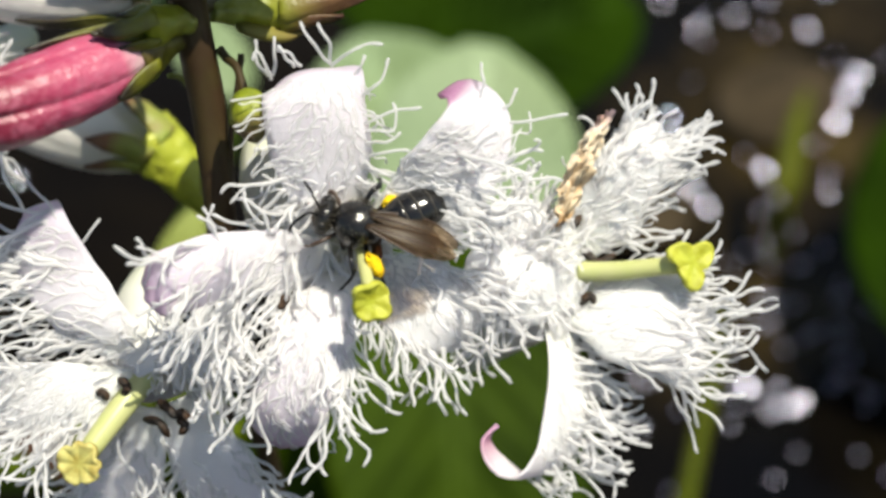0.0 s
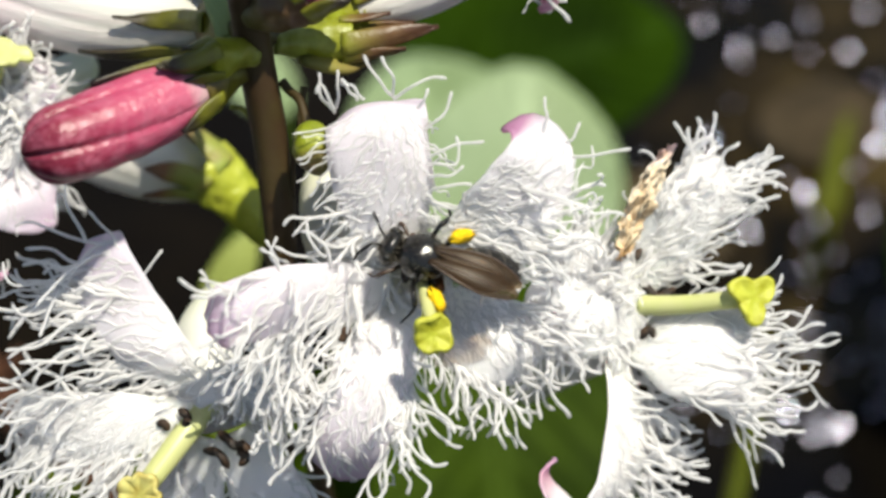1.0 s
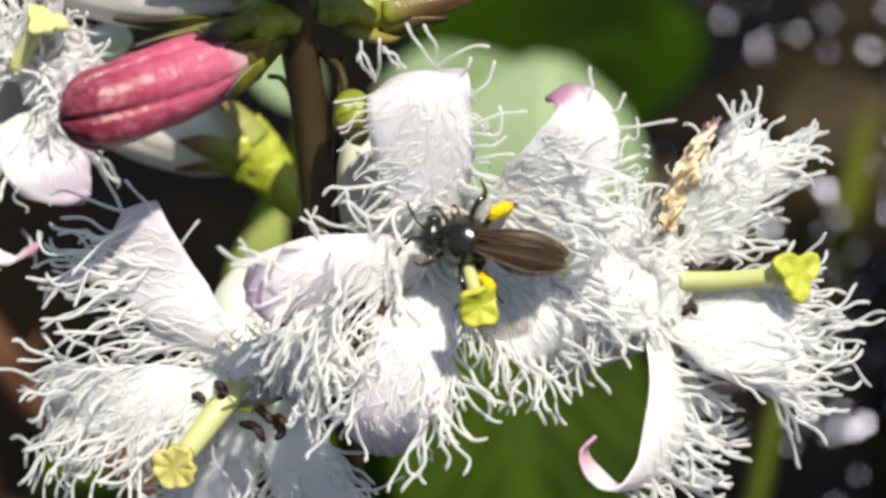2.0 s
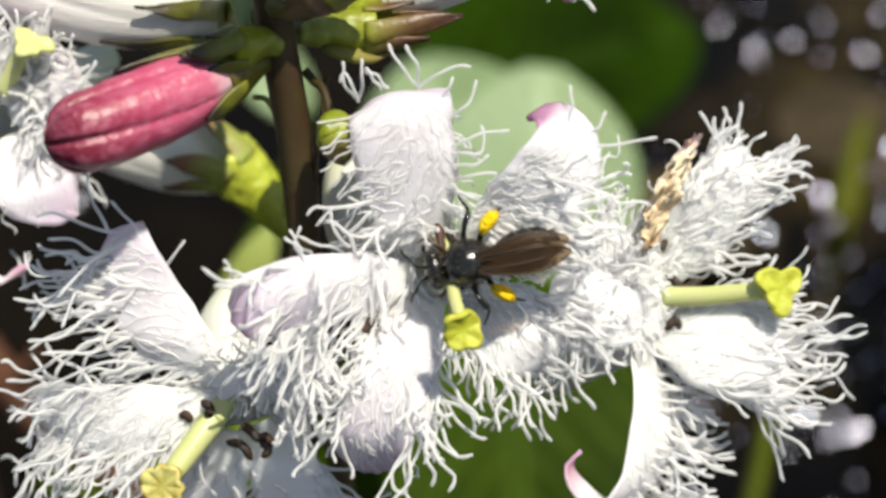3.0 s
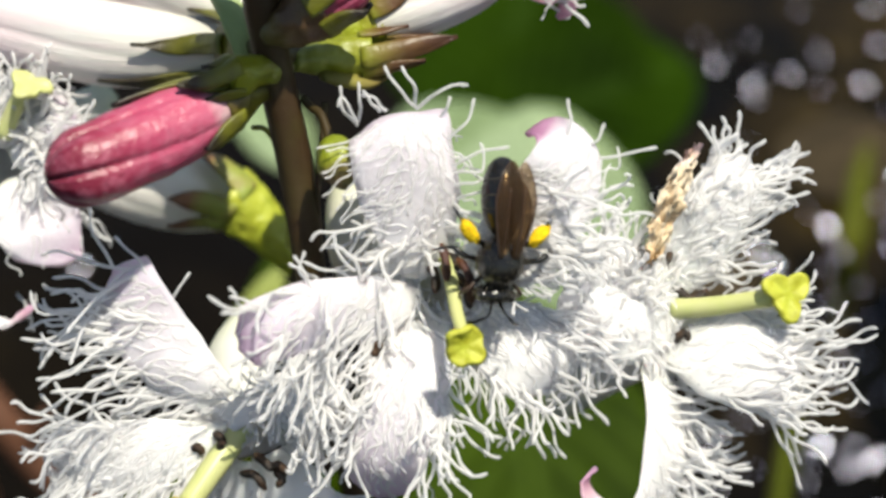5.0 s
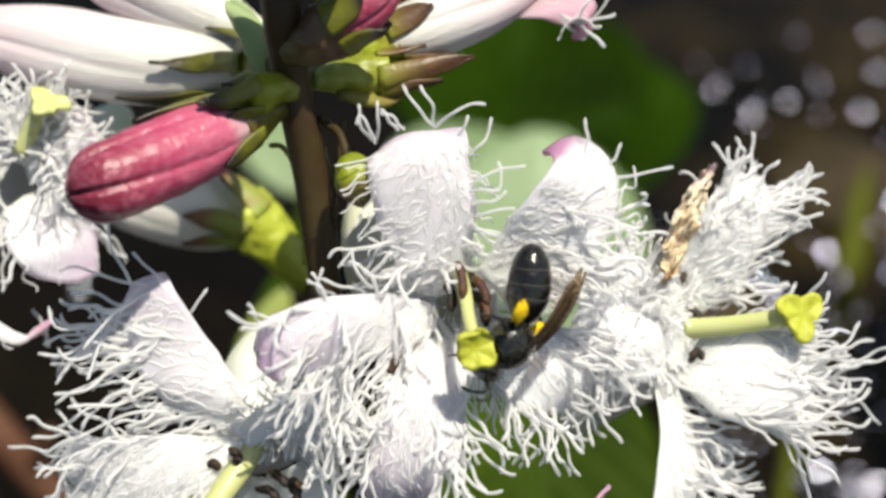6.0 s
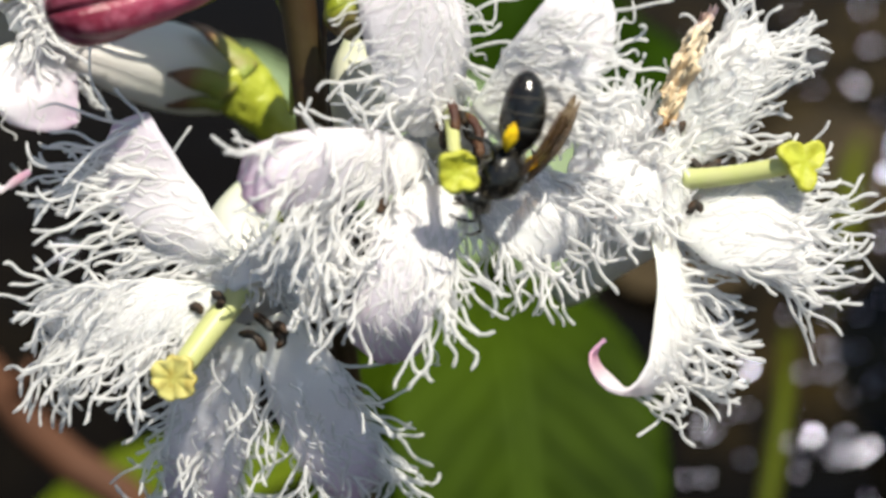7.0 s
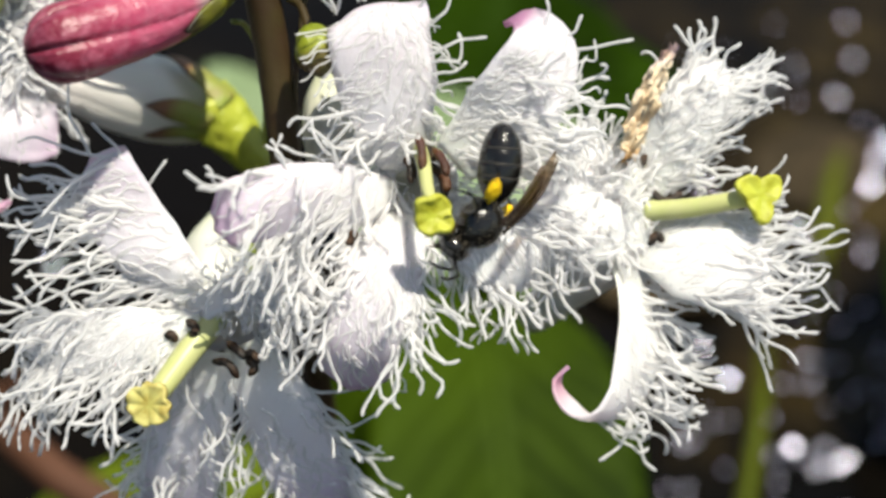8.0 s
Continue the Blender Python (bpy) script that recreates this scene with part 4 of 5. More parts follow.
pale = bud([at(-4.25, 7.39, -2.50), at(-4.13, 6.26, -2.50), at(-3.96, 4.67, -2.50), at(-3.65, 2.67, -2.50), at(-3.32, 1.01, -2.50)], [0.4, 1.2, 1.55, 1.7, 1.7, 1.4], BUD_CREAM, "smooth cream white bud close to the stalk", 5, 0.03, 0.2, 0.3, 0.0, lump=0.0)
upper = bud([at(-3.77, 15.14, -0.50), at(-2.12, 15.84, -0.60), at(0.19, 16.56, -0.80), at(2.85, 17.57, -1.00), at(5.52, 18.58, -1.20), at(7.69, 19.38, -1.20)], [1.0, 1.6, 1.85, 1.9, 1.7, 1.1, 0.3], BUD_BLUSH, "opening white bud flushed with pink", 5, 0.07, 0.5, 0.5, 0.2, lump=0.0)
calyx(upper, [at(-5.04, 14.48, 0.50), at(-3.76, 15.09, -0.20), at(-2.45, 15.69, -0.60), at(-1.13, 16.14, -0.70), at(0.69, 16.74, -0.80), at(2.85, 17.57, -1.00)], [0.7, 1.35, 1.65, 1.8, 1.9, 1.9], [((-0.1, 0.35, 1), 0.72, 1.9, 0.15), ((0.3, -0.95, 0.3), 0.7, 1.5, 0.1), ((0, 0.9, -0.4), 0.7, 1.5, 0.1), ((0, -0.5, -0.9), 0.7, 1.5, 0.1)], 0.46, CALYX_LIME, SEPAL_BROWN, lump=0.14)
pedicel([at(-7.13, 13.18, 3.80), at(-6.57, 13.56, 2.80), at(-5.78, 14.02, 1.60), at(-4.97, 14.51, 0.50)], 0.38)
petal(upper, [at(3.79, 17.98, -2.0), at(6.98, 17.87, -1.0), at(8.88, 17.24, -0.5), at(9.26, 16.43, -0.5), at(8.42, 15.51, -0.8)], 2.6, (0.5, 0.3, 0.8), 6, 2.2, (0.6, 0.1, 0), 0.3, 0.5, 0.2, PETAL_PINK, tip=0.3, seed=31)
# a spent cup whose bud is lost, just under the opening bud
calyx(raceme, [at(-6.59, 13.27, 2.60), at(-5.47, 13.45, 1.90), at(-4.06, 13.53, 1.40), at(-2.15, 13.67, 1.20), at(0.11, 14.05, 1.20), at(2.85, 14.52, 1.20)], [0.6, 1.0, 1.15, 1.05, 0.75, 0.3], [((0.1, -0.3, 1), 0.97, 1.5, 0.0), ((0, -0.95, 0.35), 0.75, 1.4, 0.2), ((0, 0.9, 0.2), 0.7, 1.3, 0.1)], 0.5, CALYX, SEPAL_BROWN, "olive green calyx with brown lobes", lump=0.16)
cone("bract", [at(-5.00, 12.33, 2.50), at(-3.79, 12.35, 1.50), at(-2.38, 12.16, 1.00), at(-1.41, 12.31, 1.00)], [0.4, 0.9, 0.8, 0.1], BRACT, raceme, 16, n=16, label="yellowish olive bract", flat=0.5)
top = bud([at(-5.87, 15.10, 6.20), at(-4.60, 15.68, 6.80), at(-3.02, 16.53, 7.40), at(-1.16, 17.66, 8.00)], [1.0, 1.45, 1.5, 1.2, 0.3], BUD_PINK, "dusky pink bud at the crown of the spike", 5, 0.10, 0.5, 0.3, 0.2)
calyx(top, [at(-7.72, 14.33, 5.60), at(-6.67, 14.68, 6.00), at(-5.49, 15.16, 6.50), at(-4.22, 15.81, 7.00), at(-2.87, 16.58, 7.40), at(-1.78, 17.19, 7.80)], [0.7, 1.25, 1.6, 1.62, 1.55, 1.4], [((0.5, -0.9, 0.4), 0.80, 2.0, 0.3), ((-0.4, 0.0, 1), 0.86, 2.2, 0.2), ((-0.5, 1, 0.2), 0.8, 1.8, 0.2), ((0.4, -0.6, -0.7), 0.8, 1.8, 0.2)], 0.58, CALYX_BROWN, SEPAL_DARK, lump=0.14)
# two unseen buds added above the view to cast shade on the crowded cups
above = bud([at(-5.6, 20.5, 11.0), at(-6.5, 21.9, 12.5), at(-8.0, 22.9, 13.5), at(-9.6, 23.5, 14.0), at(-10.8, 23.8, 14.2)], [1.4, 2.2, 2.7, 2.7, 2.0, 0.4], BUD_BLUSH, "unseen white bud added above the view for its shade", 5, 0.06, 0.5, 0.3, 0.2, lump=0.0)
calyx(above, [at(-7.70, 18.48, 8.60), at(-5.4, 19.8, 10.0), at(-5.6, 20.6, 11.2), at(-6.3, 21.6, 12.3), at(-7.2, 22.4, 13.0), at(-8.0, 22.9, 13.5)], [0.7, 1.4, 1.9, 2.3, 2.6, 2.7], [((1, 0, 0.2), 0.8, 2.0, 0.2), ((0, -0.9, 0.2), 0.8, 2.0, 0.2), ((-1, 0.2, 0), 0.8, 2.0, 0.2), ((0, 1, 0.2), 0.8, 2.0, 0.2)], 0.5, CALYX, SEPAL_DARK)
forward = bud([at(-5.2, 19.0, 10.0), at(-5.4, 19.2, 12.0), at(-6.2, 19.0, 14.0), at(-7.2, 18.7, 16.0), at(-8.0, 18.4, 17.2)], [1.0, 1.7, 2.0, 1.9, 1.3, 0.3], BUD_PINK, "unseen pink bud added above the view to shade the cups", 5, 0.10, 0.5, 0.3, 0.2)
calyx(forward, [at(-7.70, 18.48, 8.60), at(-5.1, 18.9, 10.0), at(-5.3, 19.2, 11.4), at(-5.8, 19.1, 13.0), at(-6.5, 18.9, 14.6), at(-7.2, 18.7, 16.0)], [0.6, 1.1, 1.6, 1.9, 2.0, 1.9], [((1, 0, 0.2), 0.7, 1.8, 0.2), ((0, -0.9, 0.2), 0.7, 1.8, 0.2), ((-1, 0.2, 0), 0.7, 1.8, 0.2), ((0, 1, 0.2), 0.7, 1.8, 0.2)], 0.5, CALYX_DARK, SEPAL_DARK)
# a pale bract with a white rim on the far side of the stalk
petal(raceme, [at(-9.23, 13.55, 3.20), at(-9.35, 14.41, 3.00), at(-9.66, 15.69, 2.60), at(-10.40, 17.17, 2.00), at(-11.06, 18.12, 1.50)], 1.5, (-0.2, 0.1, 1), 0, mat=BRACT_PALE, tip=0.5, cup=0.3, seed=41, label="pale green bract")
# a young green calyx between the pink bud and the stalk
calyx(raceme, [at(-7.31, 12.24, 5.00), at(-8.15, 12.38, 5.80), at(-9.14, 12.10, 6.60), at(-9.99, 11.75, 7.20), at(-10.85, 11.52, 7.60), at(-12.11, 11.44, 8.20)], [0.5, 0.85, 1.05, 0.9, 0.7, 0.4], [((-0.2, 0.1, 1), 0.95, 1.2, 0.0), ((0, -0.9, 0.3), 0.8, 1.2, 0.1), ((0, 0.95, 0.2), 0.75, 1.2, 0.1)], 0.55, CALYX, SEPAL_DARK, "young green calyx with a dark tip", lump=0.15)
# thin stalks that run down beside the main one
cone("pedicel", [at(-9.09, 9.88, 1.00), at(-8.48, 9.83, 0.00), at(-7.90, 8.67, -1.00), at(-7.62, 6.44, -2.00), at(-7.76, 3.20, -3.00)], [0.16, 0.16, 0.16, 0.18], CALYX, raceme, 8, n=24)
cone("pedicel", [at(-4.87, 10.90, 2.50), at(-5.12, 9.17, 2.50), at(-5.49, 7.01, 2.00), at(-5.72, 4.54, 1.00)], [0.2, 0.15, 0.15, 0.18], STEM, raceme, 8, n=20)


# ---- water and plants round the spike ----
_n = 90
_e = np.sign(np.linspace(-1, 1, _n)) * np.abs(np.linspace(-1, 1, _n)) ** 4 * 60
_gx, _gy = np.meshgrid(_e, _e)
_gz = 0.0012 * np.sin(_gx * 55 + 1.3 * np.sin(_gy * 31)) * np.exp(-(_gx ** 2 + _gy ** 2)) - 0.0008
_soup = Soup().sheet(np.stack([_gx, _gy, _gz], -1), np.linspace(0, 1, _n))
ground_mesh = _soup.mesh("water", WATER)
tagged(new("water", ground_mesh), "dark peaty bog water with brown silt", "water", kind="structure")


def leaflet(leaf, base, tip, width, normal, mat, bend=0.12, fold=0.12, blunt=0.55, label=""):
    """A broad oval blade with a pale midrib."""
    base, tip, nor = np.array(base), np.array(tip), unit(np.array(normal, float))
    d = tip - base
    ln = np.linalg.norm(d)
    side = unit(np.cross(d, nor))
    nor = np.cross(side, unit(d))
    n, k = 26, 15
    s = np.linspace(0, 1, n)
    x = np.linspace(-1, 1, k)
    w = width * 0.5 * np.sin(math.pi * np.clip(s, 0.015, 0.985) ** 0.85) ** blunt
    z = -bend * ln * (s - 0.5) ** 2 * 2
    grid = base + d * s[:, None, None] + side * (w[:, None] * x)[..., None] + nor * (z[:, None] + fold * w[:, None] * np.abs(x) + 0.02 * width * np.sin(11 * s)[:, None] * x ** 2)[..., None]
    blade = thicken(part("leaflet", Soup().sheet(grid, s), mat, leaf, label), 0.5)
    part("midrib", Soup().tube(grid[:-1, k // 2] - nor * 0.0002, np.linspace(0.0011, 0.0003, n - 1), 8), mat, blade)
    return blade


def petiole(leaf, points, r=1.4, mat=LEAF_MID):
    part("petiole", Soup().tube(curve_points(points, 20), np.linspace(r * 1.3, r, 20) * MM, 10), mat, leaf)


def below(p, z=-0.006, dy=0.004):
    """A point under p, just below the water."""
    return Vector((p[0], p[1] + dy, z))


leaf = thing("bogbean_leaf", "pale waxy green bogbean leaf with rounded leaflets", "leaf", "bogbean leaves")
leaflet(leaf, at(12.19, -4.61, -145.0), at(16.02, 27.82, -150.0), 0.030, (0.15, -0.5, 0.85), LEAF_PALE, label="pale waxy leaflet with sun glare put into its colour")
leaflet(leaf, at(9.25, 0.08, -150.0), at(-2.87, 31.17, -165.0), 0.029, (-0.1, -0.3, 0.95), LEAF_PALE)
petiole(leaf, [at(11.45, -3.84, -146.0), at(9.98, -17.13, -170.0), at(9.97, -33.75, -195.0), below(at(9.97, -33.75, -195.0))])
leaf = thing("bogbean_leaf", "dark green bogbean leaf with shade put into its colour", "leaf", "bogbean leaves")
leaflet(leaf, at(9.64, 29.21, -215.0), at(47.22, 43.60, -225.0), 0.036, (0, -0.3, 1), LEAF_SHADED, label="leaflet darkened by shade in its colour")
leaflet(leaf, at(11.83, 28.65, -220.0), at(18.79, 64.15, -235.0), 0.05, (0, -0.3, 1), LEAF_SHADED)
petiole(leaf, [at(12.18, 29.30, -216.0), at(9.94, 18.74, -225.0), below(at(9.94, 18.74, -225.0))], 1.4, LEAF_SHADED)
leaf = thing("bogbean_leaf", "broad fresh green bogbean leaf low over the water", "leaf", "bogbean leaves")
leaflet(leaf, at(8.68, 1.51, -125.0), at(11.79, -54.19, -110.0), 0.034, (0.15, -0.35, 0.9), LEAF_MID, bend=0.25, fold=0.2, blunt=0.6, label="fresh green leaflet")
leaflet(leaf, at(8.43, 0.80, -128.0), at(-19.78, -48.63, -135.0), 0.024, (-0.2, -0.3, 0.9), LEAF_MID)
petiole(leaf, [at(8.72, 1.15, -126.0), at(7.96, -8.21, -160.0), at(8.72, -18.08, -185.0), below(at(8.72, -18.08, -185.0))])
leaf = thing("bogbean_leaf", "yellow-green bogbean leaf near the water", "leaf", "bogbean leaves")
leaflet(leaf, at(-16.89, -22.20, -125.0), at(-52.22, -29.36, -125.0), 0.012, (-0.1, -0.3, 0.95), LEAF_LIME, label="sunlit yellow-green leaflet")
petiole(leaf, [at(-16.97, -22.26, -126.0), at(-14.12, -24.08, -150.0), below(at(-14.12, -24.08, -150.0))])
leaf = thing("bogbean_leaf", "pale green leaf tucked behind the stalk", "leaf", "bogbean leaves")
leaflet(leaf, at(-18.34, -5.06, -60.0), at(-14.10, 3.52, -60.0), 0.0040, (0.1, -0.5, 0.85), LEAF_YELLOW)
leaflet(leaf, at(-18.25, 20.40, -150.0), at(-29.18, 33.82, -155.0), 0.0095, (0.1, -0.5, 0.85), LEAF_PALE)
petiole(leaf, [at(-18.32, 20.33, -151.0), at(-18.52, 9.89, -120.0), at(-19.86, -6.15, -62.0), at(-24.38, -24.05, -110.0), below(at(-24.38, -24.05, -110.0))], 0.8)
leaf = thing("grass_blade", "olive green grass blade rising from the water", "grass", "grass blades")
_l = curve_points([below(at(38.58, -44.67, -130.0), dy=0.0), at(38.58, -44.67, -130.0), at(42.41, -30.65, -135.0), at(45.99, -18.29, -140.0), at(48.70, -9.48, -150.0)], 22)
part("blade", Soup().tube(_l, np.linspace(2.4, 1.2, 22) * MM, 8, flat=0.3), LEAF_OLIVE, leaf)
part("midrib", Soup().tube(_l[:-2] - np.array(way(0, 0, -1)) * 0.5 * MM, np.linspace(0.7, 0.3, 20) * MM, 6), LEAF_LIME, leaf)
leaf = thing("grass_blade", "yellow-green grass blade at the water's edge", "grass", "grass blades")
_l = curve_points([below(at(74.15, 4.25, -225.0)), at(74.15, 4.25, -225.0), at(75.39, 11.49, -225.0), at(77.44, 19.96, -228.0), at(80.50, 26.55, -232.0)], 16)
part("blade", Soup().tube(_l, np.array([1, 1.2, 1.3, 1.5, 1.8, 2.2, 2.6, 2.8, 3, 3, 2.6, 2.3, 2, 1.6, 1.2, 0.6]) * MM, 8, flat=0.3), LEAF_BRIGHT, leaf)
part("midrib", Soup().tube(_l[:-2] - np.array(way(0, 0, -1)) * 0.5 * MM, np.linspace(0.7, 0.3, 14) * MM, 6), LEAF_LIME, leaf)
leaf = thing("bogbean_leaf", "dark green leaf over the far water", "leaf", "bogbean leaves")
leaflet(leaf, at(91.13, -18.39, -190.0), at(100.98, 26.20, -215.0), 0.030, (-0.2, -0.3, 0.95), LEAF_SHADED)
petiole(leaf, [at(91.44, -18.46, -191.0), at(93.17, -24.35, -195.0), below(at(93.17, -24.35, -195.0))], 1.4, LEAF_SHADED)
# brown leaf shapes added to supply the tan blotches on the water
for a, b, w in [(at(34.48, 30.78, -232.0), at(58.09, 14.60, -225.0), 0.026), (at(70.92, 32.45, -250.0), at(94.10, 43.94, -262.0), 0.022), (at(-63.46, -27.96, -175.0), at(-73.83, -37.08, -165.0), 0.02)]:
    leaf = thing("blotch_leaf", "brown leaf shape added for a tan blotch on the dark water", "leaf", "dead leaves")
    a.z, b.z = 0.003, 0.004
    leaflet(leaf, a, b, w, (0.05, -0.1, 1), LEAF_BROWN, bend=0.05, fold=0.05)
twig = thing("twig", "reddish brown dead twig over the water", "twig")
part("bark", Soup().tube(curve_points([below(at(-67.07, -4.02, -120.0)), at(-58.70, -8.44, -112.0), at(-48.92, -17.06, -112.0), at(-41.73, -24.46, -115.0), at(-33.34, -34.32, -120.0), below(at(-33.34, -34.32, -120.0), dy=-0.01)], 30),
     np.linspace(2.8, 2.0, 30) * MM, 12, 5, 0.1), TWIG, twig)
part("side_shoot", Soup().tube(curve_points([at(-48.92, -17.06, -112.0), at(-48.56, -13.35, -108.0), at(-46.08, -10.17, -106.0)], 10), np.linspace(1.2, 0.5, 10) * MM, 8, 5, 0.1), TWIG, twig)

# metal discs standing for sun glints, placed and turned to fit the camera's view
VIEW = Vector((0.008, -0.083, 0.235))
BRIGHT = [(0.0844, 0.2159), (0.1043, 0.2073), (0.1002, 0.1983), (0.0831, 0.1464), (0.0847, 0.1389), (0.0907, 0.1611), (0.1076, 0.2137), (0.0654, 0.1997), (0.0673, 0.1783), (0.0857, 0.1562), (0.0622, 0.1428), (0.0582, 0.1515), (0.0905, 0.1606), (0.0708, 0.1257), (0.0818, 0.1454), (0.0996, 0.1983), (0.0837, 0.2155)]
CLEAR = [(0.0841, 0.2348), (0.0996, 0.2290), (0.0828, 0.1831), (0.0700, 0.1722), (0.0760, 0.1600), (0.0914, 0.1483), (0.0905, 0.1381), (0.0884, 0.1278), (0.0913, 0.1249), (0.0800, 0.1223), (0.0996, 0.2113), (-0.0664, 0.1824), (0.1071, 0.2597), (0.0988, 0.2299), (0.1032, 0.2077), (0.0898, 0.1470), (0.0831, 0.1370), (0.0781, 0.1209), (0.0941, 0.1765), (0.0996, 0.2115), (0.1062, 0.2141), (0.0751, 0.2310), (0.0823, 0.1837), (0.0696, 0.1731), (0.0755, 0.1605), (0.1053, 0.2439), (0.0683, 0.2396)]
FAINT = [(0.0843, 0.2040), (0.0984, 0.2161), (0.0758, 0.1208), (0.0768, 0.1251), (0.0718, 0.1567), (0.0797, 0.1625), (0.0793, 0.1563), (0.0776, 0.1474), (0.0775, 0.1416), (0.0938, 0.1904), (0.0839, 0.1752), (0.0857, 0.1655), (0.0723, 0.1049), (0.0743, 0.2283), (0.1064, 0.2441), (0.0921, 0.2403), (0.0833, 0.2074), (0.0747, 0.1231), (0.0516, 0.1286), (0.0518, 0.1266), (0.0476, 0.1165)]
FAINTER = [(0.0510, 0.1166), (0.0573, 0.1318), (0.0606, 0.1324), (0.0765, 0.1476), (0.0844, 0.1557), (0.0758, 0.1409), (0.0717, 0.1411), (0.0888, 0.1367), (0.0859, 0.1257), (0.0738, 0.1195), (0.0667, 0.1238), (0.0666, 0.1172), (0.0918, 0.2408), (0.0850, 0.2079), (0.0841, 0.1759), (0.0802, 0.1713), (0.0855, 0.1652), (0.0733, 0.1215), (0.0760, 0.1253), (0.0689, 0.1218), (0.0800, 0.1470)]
_rb = np.random.default_rng(11)
_soup = Soup()
_n, _k = 5, 12
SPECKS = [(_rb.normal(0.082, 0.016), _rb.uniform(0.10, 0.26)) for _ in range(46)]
# each disc: where it lies, how wide it is, how far it leans off the glint
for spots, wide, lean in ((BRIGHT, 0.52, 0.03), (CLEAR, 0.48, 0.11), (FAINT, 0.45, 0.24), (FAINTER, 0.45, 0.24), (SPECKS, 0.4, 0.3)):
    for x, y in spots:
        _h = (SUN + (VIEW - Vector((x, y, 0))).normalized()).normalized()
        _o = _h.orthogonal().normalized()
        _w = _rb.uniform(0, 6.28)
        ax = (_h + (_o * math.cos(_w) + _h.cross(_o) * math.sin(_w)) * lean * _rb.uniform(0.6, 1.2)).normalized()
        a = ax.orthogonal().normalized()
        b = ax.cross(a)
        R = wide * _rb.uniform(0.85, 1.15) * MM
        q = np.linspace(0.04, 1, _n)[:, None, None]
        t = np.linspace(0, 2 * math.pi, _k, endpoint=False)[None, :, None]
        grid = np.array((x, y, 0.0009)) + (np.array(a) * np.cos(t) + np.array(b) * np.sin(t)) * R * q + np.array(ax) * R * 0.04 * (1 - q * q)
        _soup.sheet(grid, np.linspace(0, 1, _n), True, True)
tagged(new("water_glints", _soup.mesh("water_glints", GLINT_MIRROR)), "mirror discs standing for sun glints on the dark water, turned to the camera", "bubbles", kind="stuff")


# ---- the bee ----
BEE_BLACK = coloured("bee_black", [(0, (0.005, 0.0046, 0.0044)), (1, (0.007, 0.0062, 0.0055))], 0.16, 0.6, ((0.012, 0.011, 0.010), 0.6), 2500, 0, 0.1, 6000)
BEE_HAIR = coloured("bee_hair", [(0, (0.02, 0.016, 0.012)), (1, (0.15, 0.125, 0.09))], 0.6, 0.3)
BEE_BAND = coloured("bee_band", [(0, (0.035, 0.031, 0.026)), (1, (0.045, 0.04, 0.034))], 0.6, 0.3)
BEE_EYE = coloured("bee_eye", [(0, (0.01, 0.009, 0.008)), (1, (0.014, 0.012, 0.01))], 0.18, 0.6)
BEE_LEG = coloured("bee_leg", [(0, (0.03, 0.018, 0.012)), (1, (0.07, 0.035, 0.02))], 0.4, 0.5)
POLLEN = coloured("pollen", [(0, (0.80, 0.52, 0.015)), (1, (0.86, 0.60, 0.02))], 0.8, 0.2, ((0.62, 0.30, 0.01), 0.6), 3000, 0, 1.0, 5000)
WING, _nt, _b = material("wing", 0.4, 0.35)
_c = ramp(_nt, grain(_nt, 400, 3), [(0.3, (0.04, 0.024, 0.014)), (0.7, (0.085, 0.055, 0.032))]).outputs[0]
_nt.links.new(_c, _b.inputs["Base Color"])
_t = _nt.nodes.new("ShaderNodeBsdfTransparent")
_t.inputs[0].default_value = (0.85, 0.75, 0.62, 1)
_x = _nt.nodes.new("ShaderNodeMixShader")
_x.inputs[0].default_value = 0.72
_nt.links.new(_b.outputs[0], _x.inputs[1])
_nt.links.new(_t.outputs[0], _x.inputs[2])
_nt.links.new(_x.outputs[0], _nt.nodes["Material Output"].inputs[0])

BEE_DULL = coloured("bee_dull", [(0, (0.006, 0.0055, 0.005)), (1, (0.009, 0.008, 0.007))], 0.2, 0.6, ((0.016, 0.014, 0.011), 0.6), 2500, 0, 0.5, 1500)
bee = thing("bee", "small black mining bee with yellow pollen on its hind legs", "bee")
bee.scale = (0.94, 0.94, 0.94)


def mm(*p):
    return np.array(p, float) * MM


def body(name, centre, half, parent, mat=BEE_BLACK, rough=0.02, label="", n=20, k=28):
    s = blob_soup(Soup(), mm(*centre), (mm(half[0], 0, 0), mm(0, half[1], 0), mm(0, 0, half[2])), rough, 3, n, k)
    return part(name, s, mat, parent, label)


def fuzz(parent, centre, half, count, length, seed, name="fuzz"):
    """Short bent hairs all over an oval body."""
    rnd = np.random.default_rng(seed)
    s = Soup()
    for _ in range(count):
        d = unit(rnd.normal(0, 1, 3))
        root = mm(*centre) + d * mm(*half)
        o = unit(d / np.array(half) + rnd.normal(0, 0.25, 3) + np.array((-0.4, 0, 0)))
        ln = length * MM * rnd.uniform(0.6, 1.2)
        s.tube(np.array([root, root + o * ln * 0.5, root + (o + mm(-150, 0, 0)) * ln]), np.array([0.02, 0.016, 0.008]) * MM, 4)
    part(name, s, BEE_HAIR, parent, "short greyish brown hairs", "stuff")


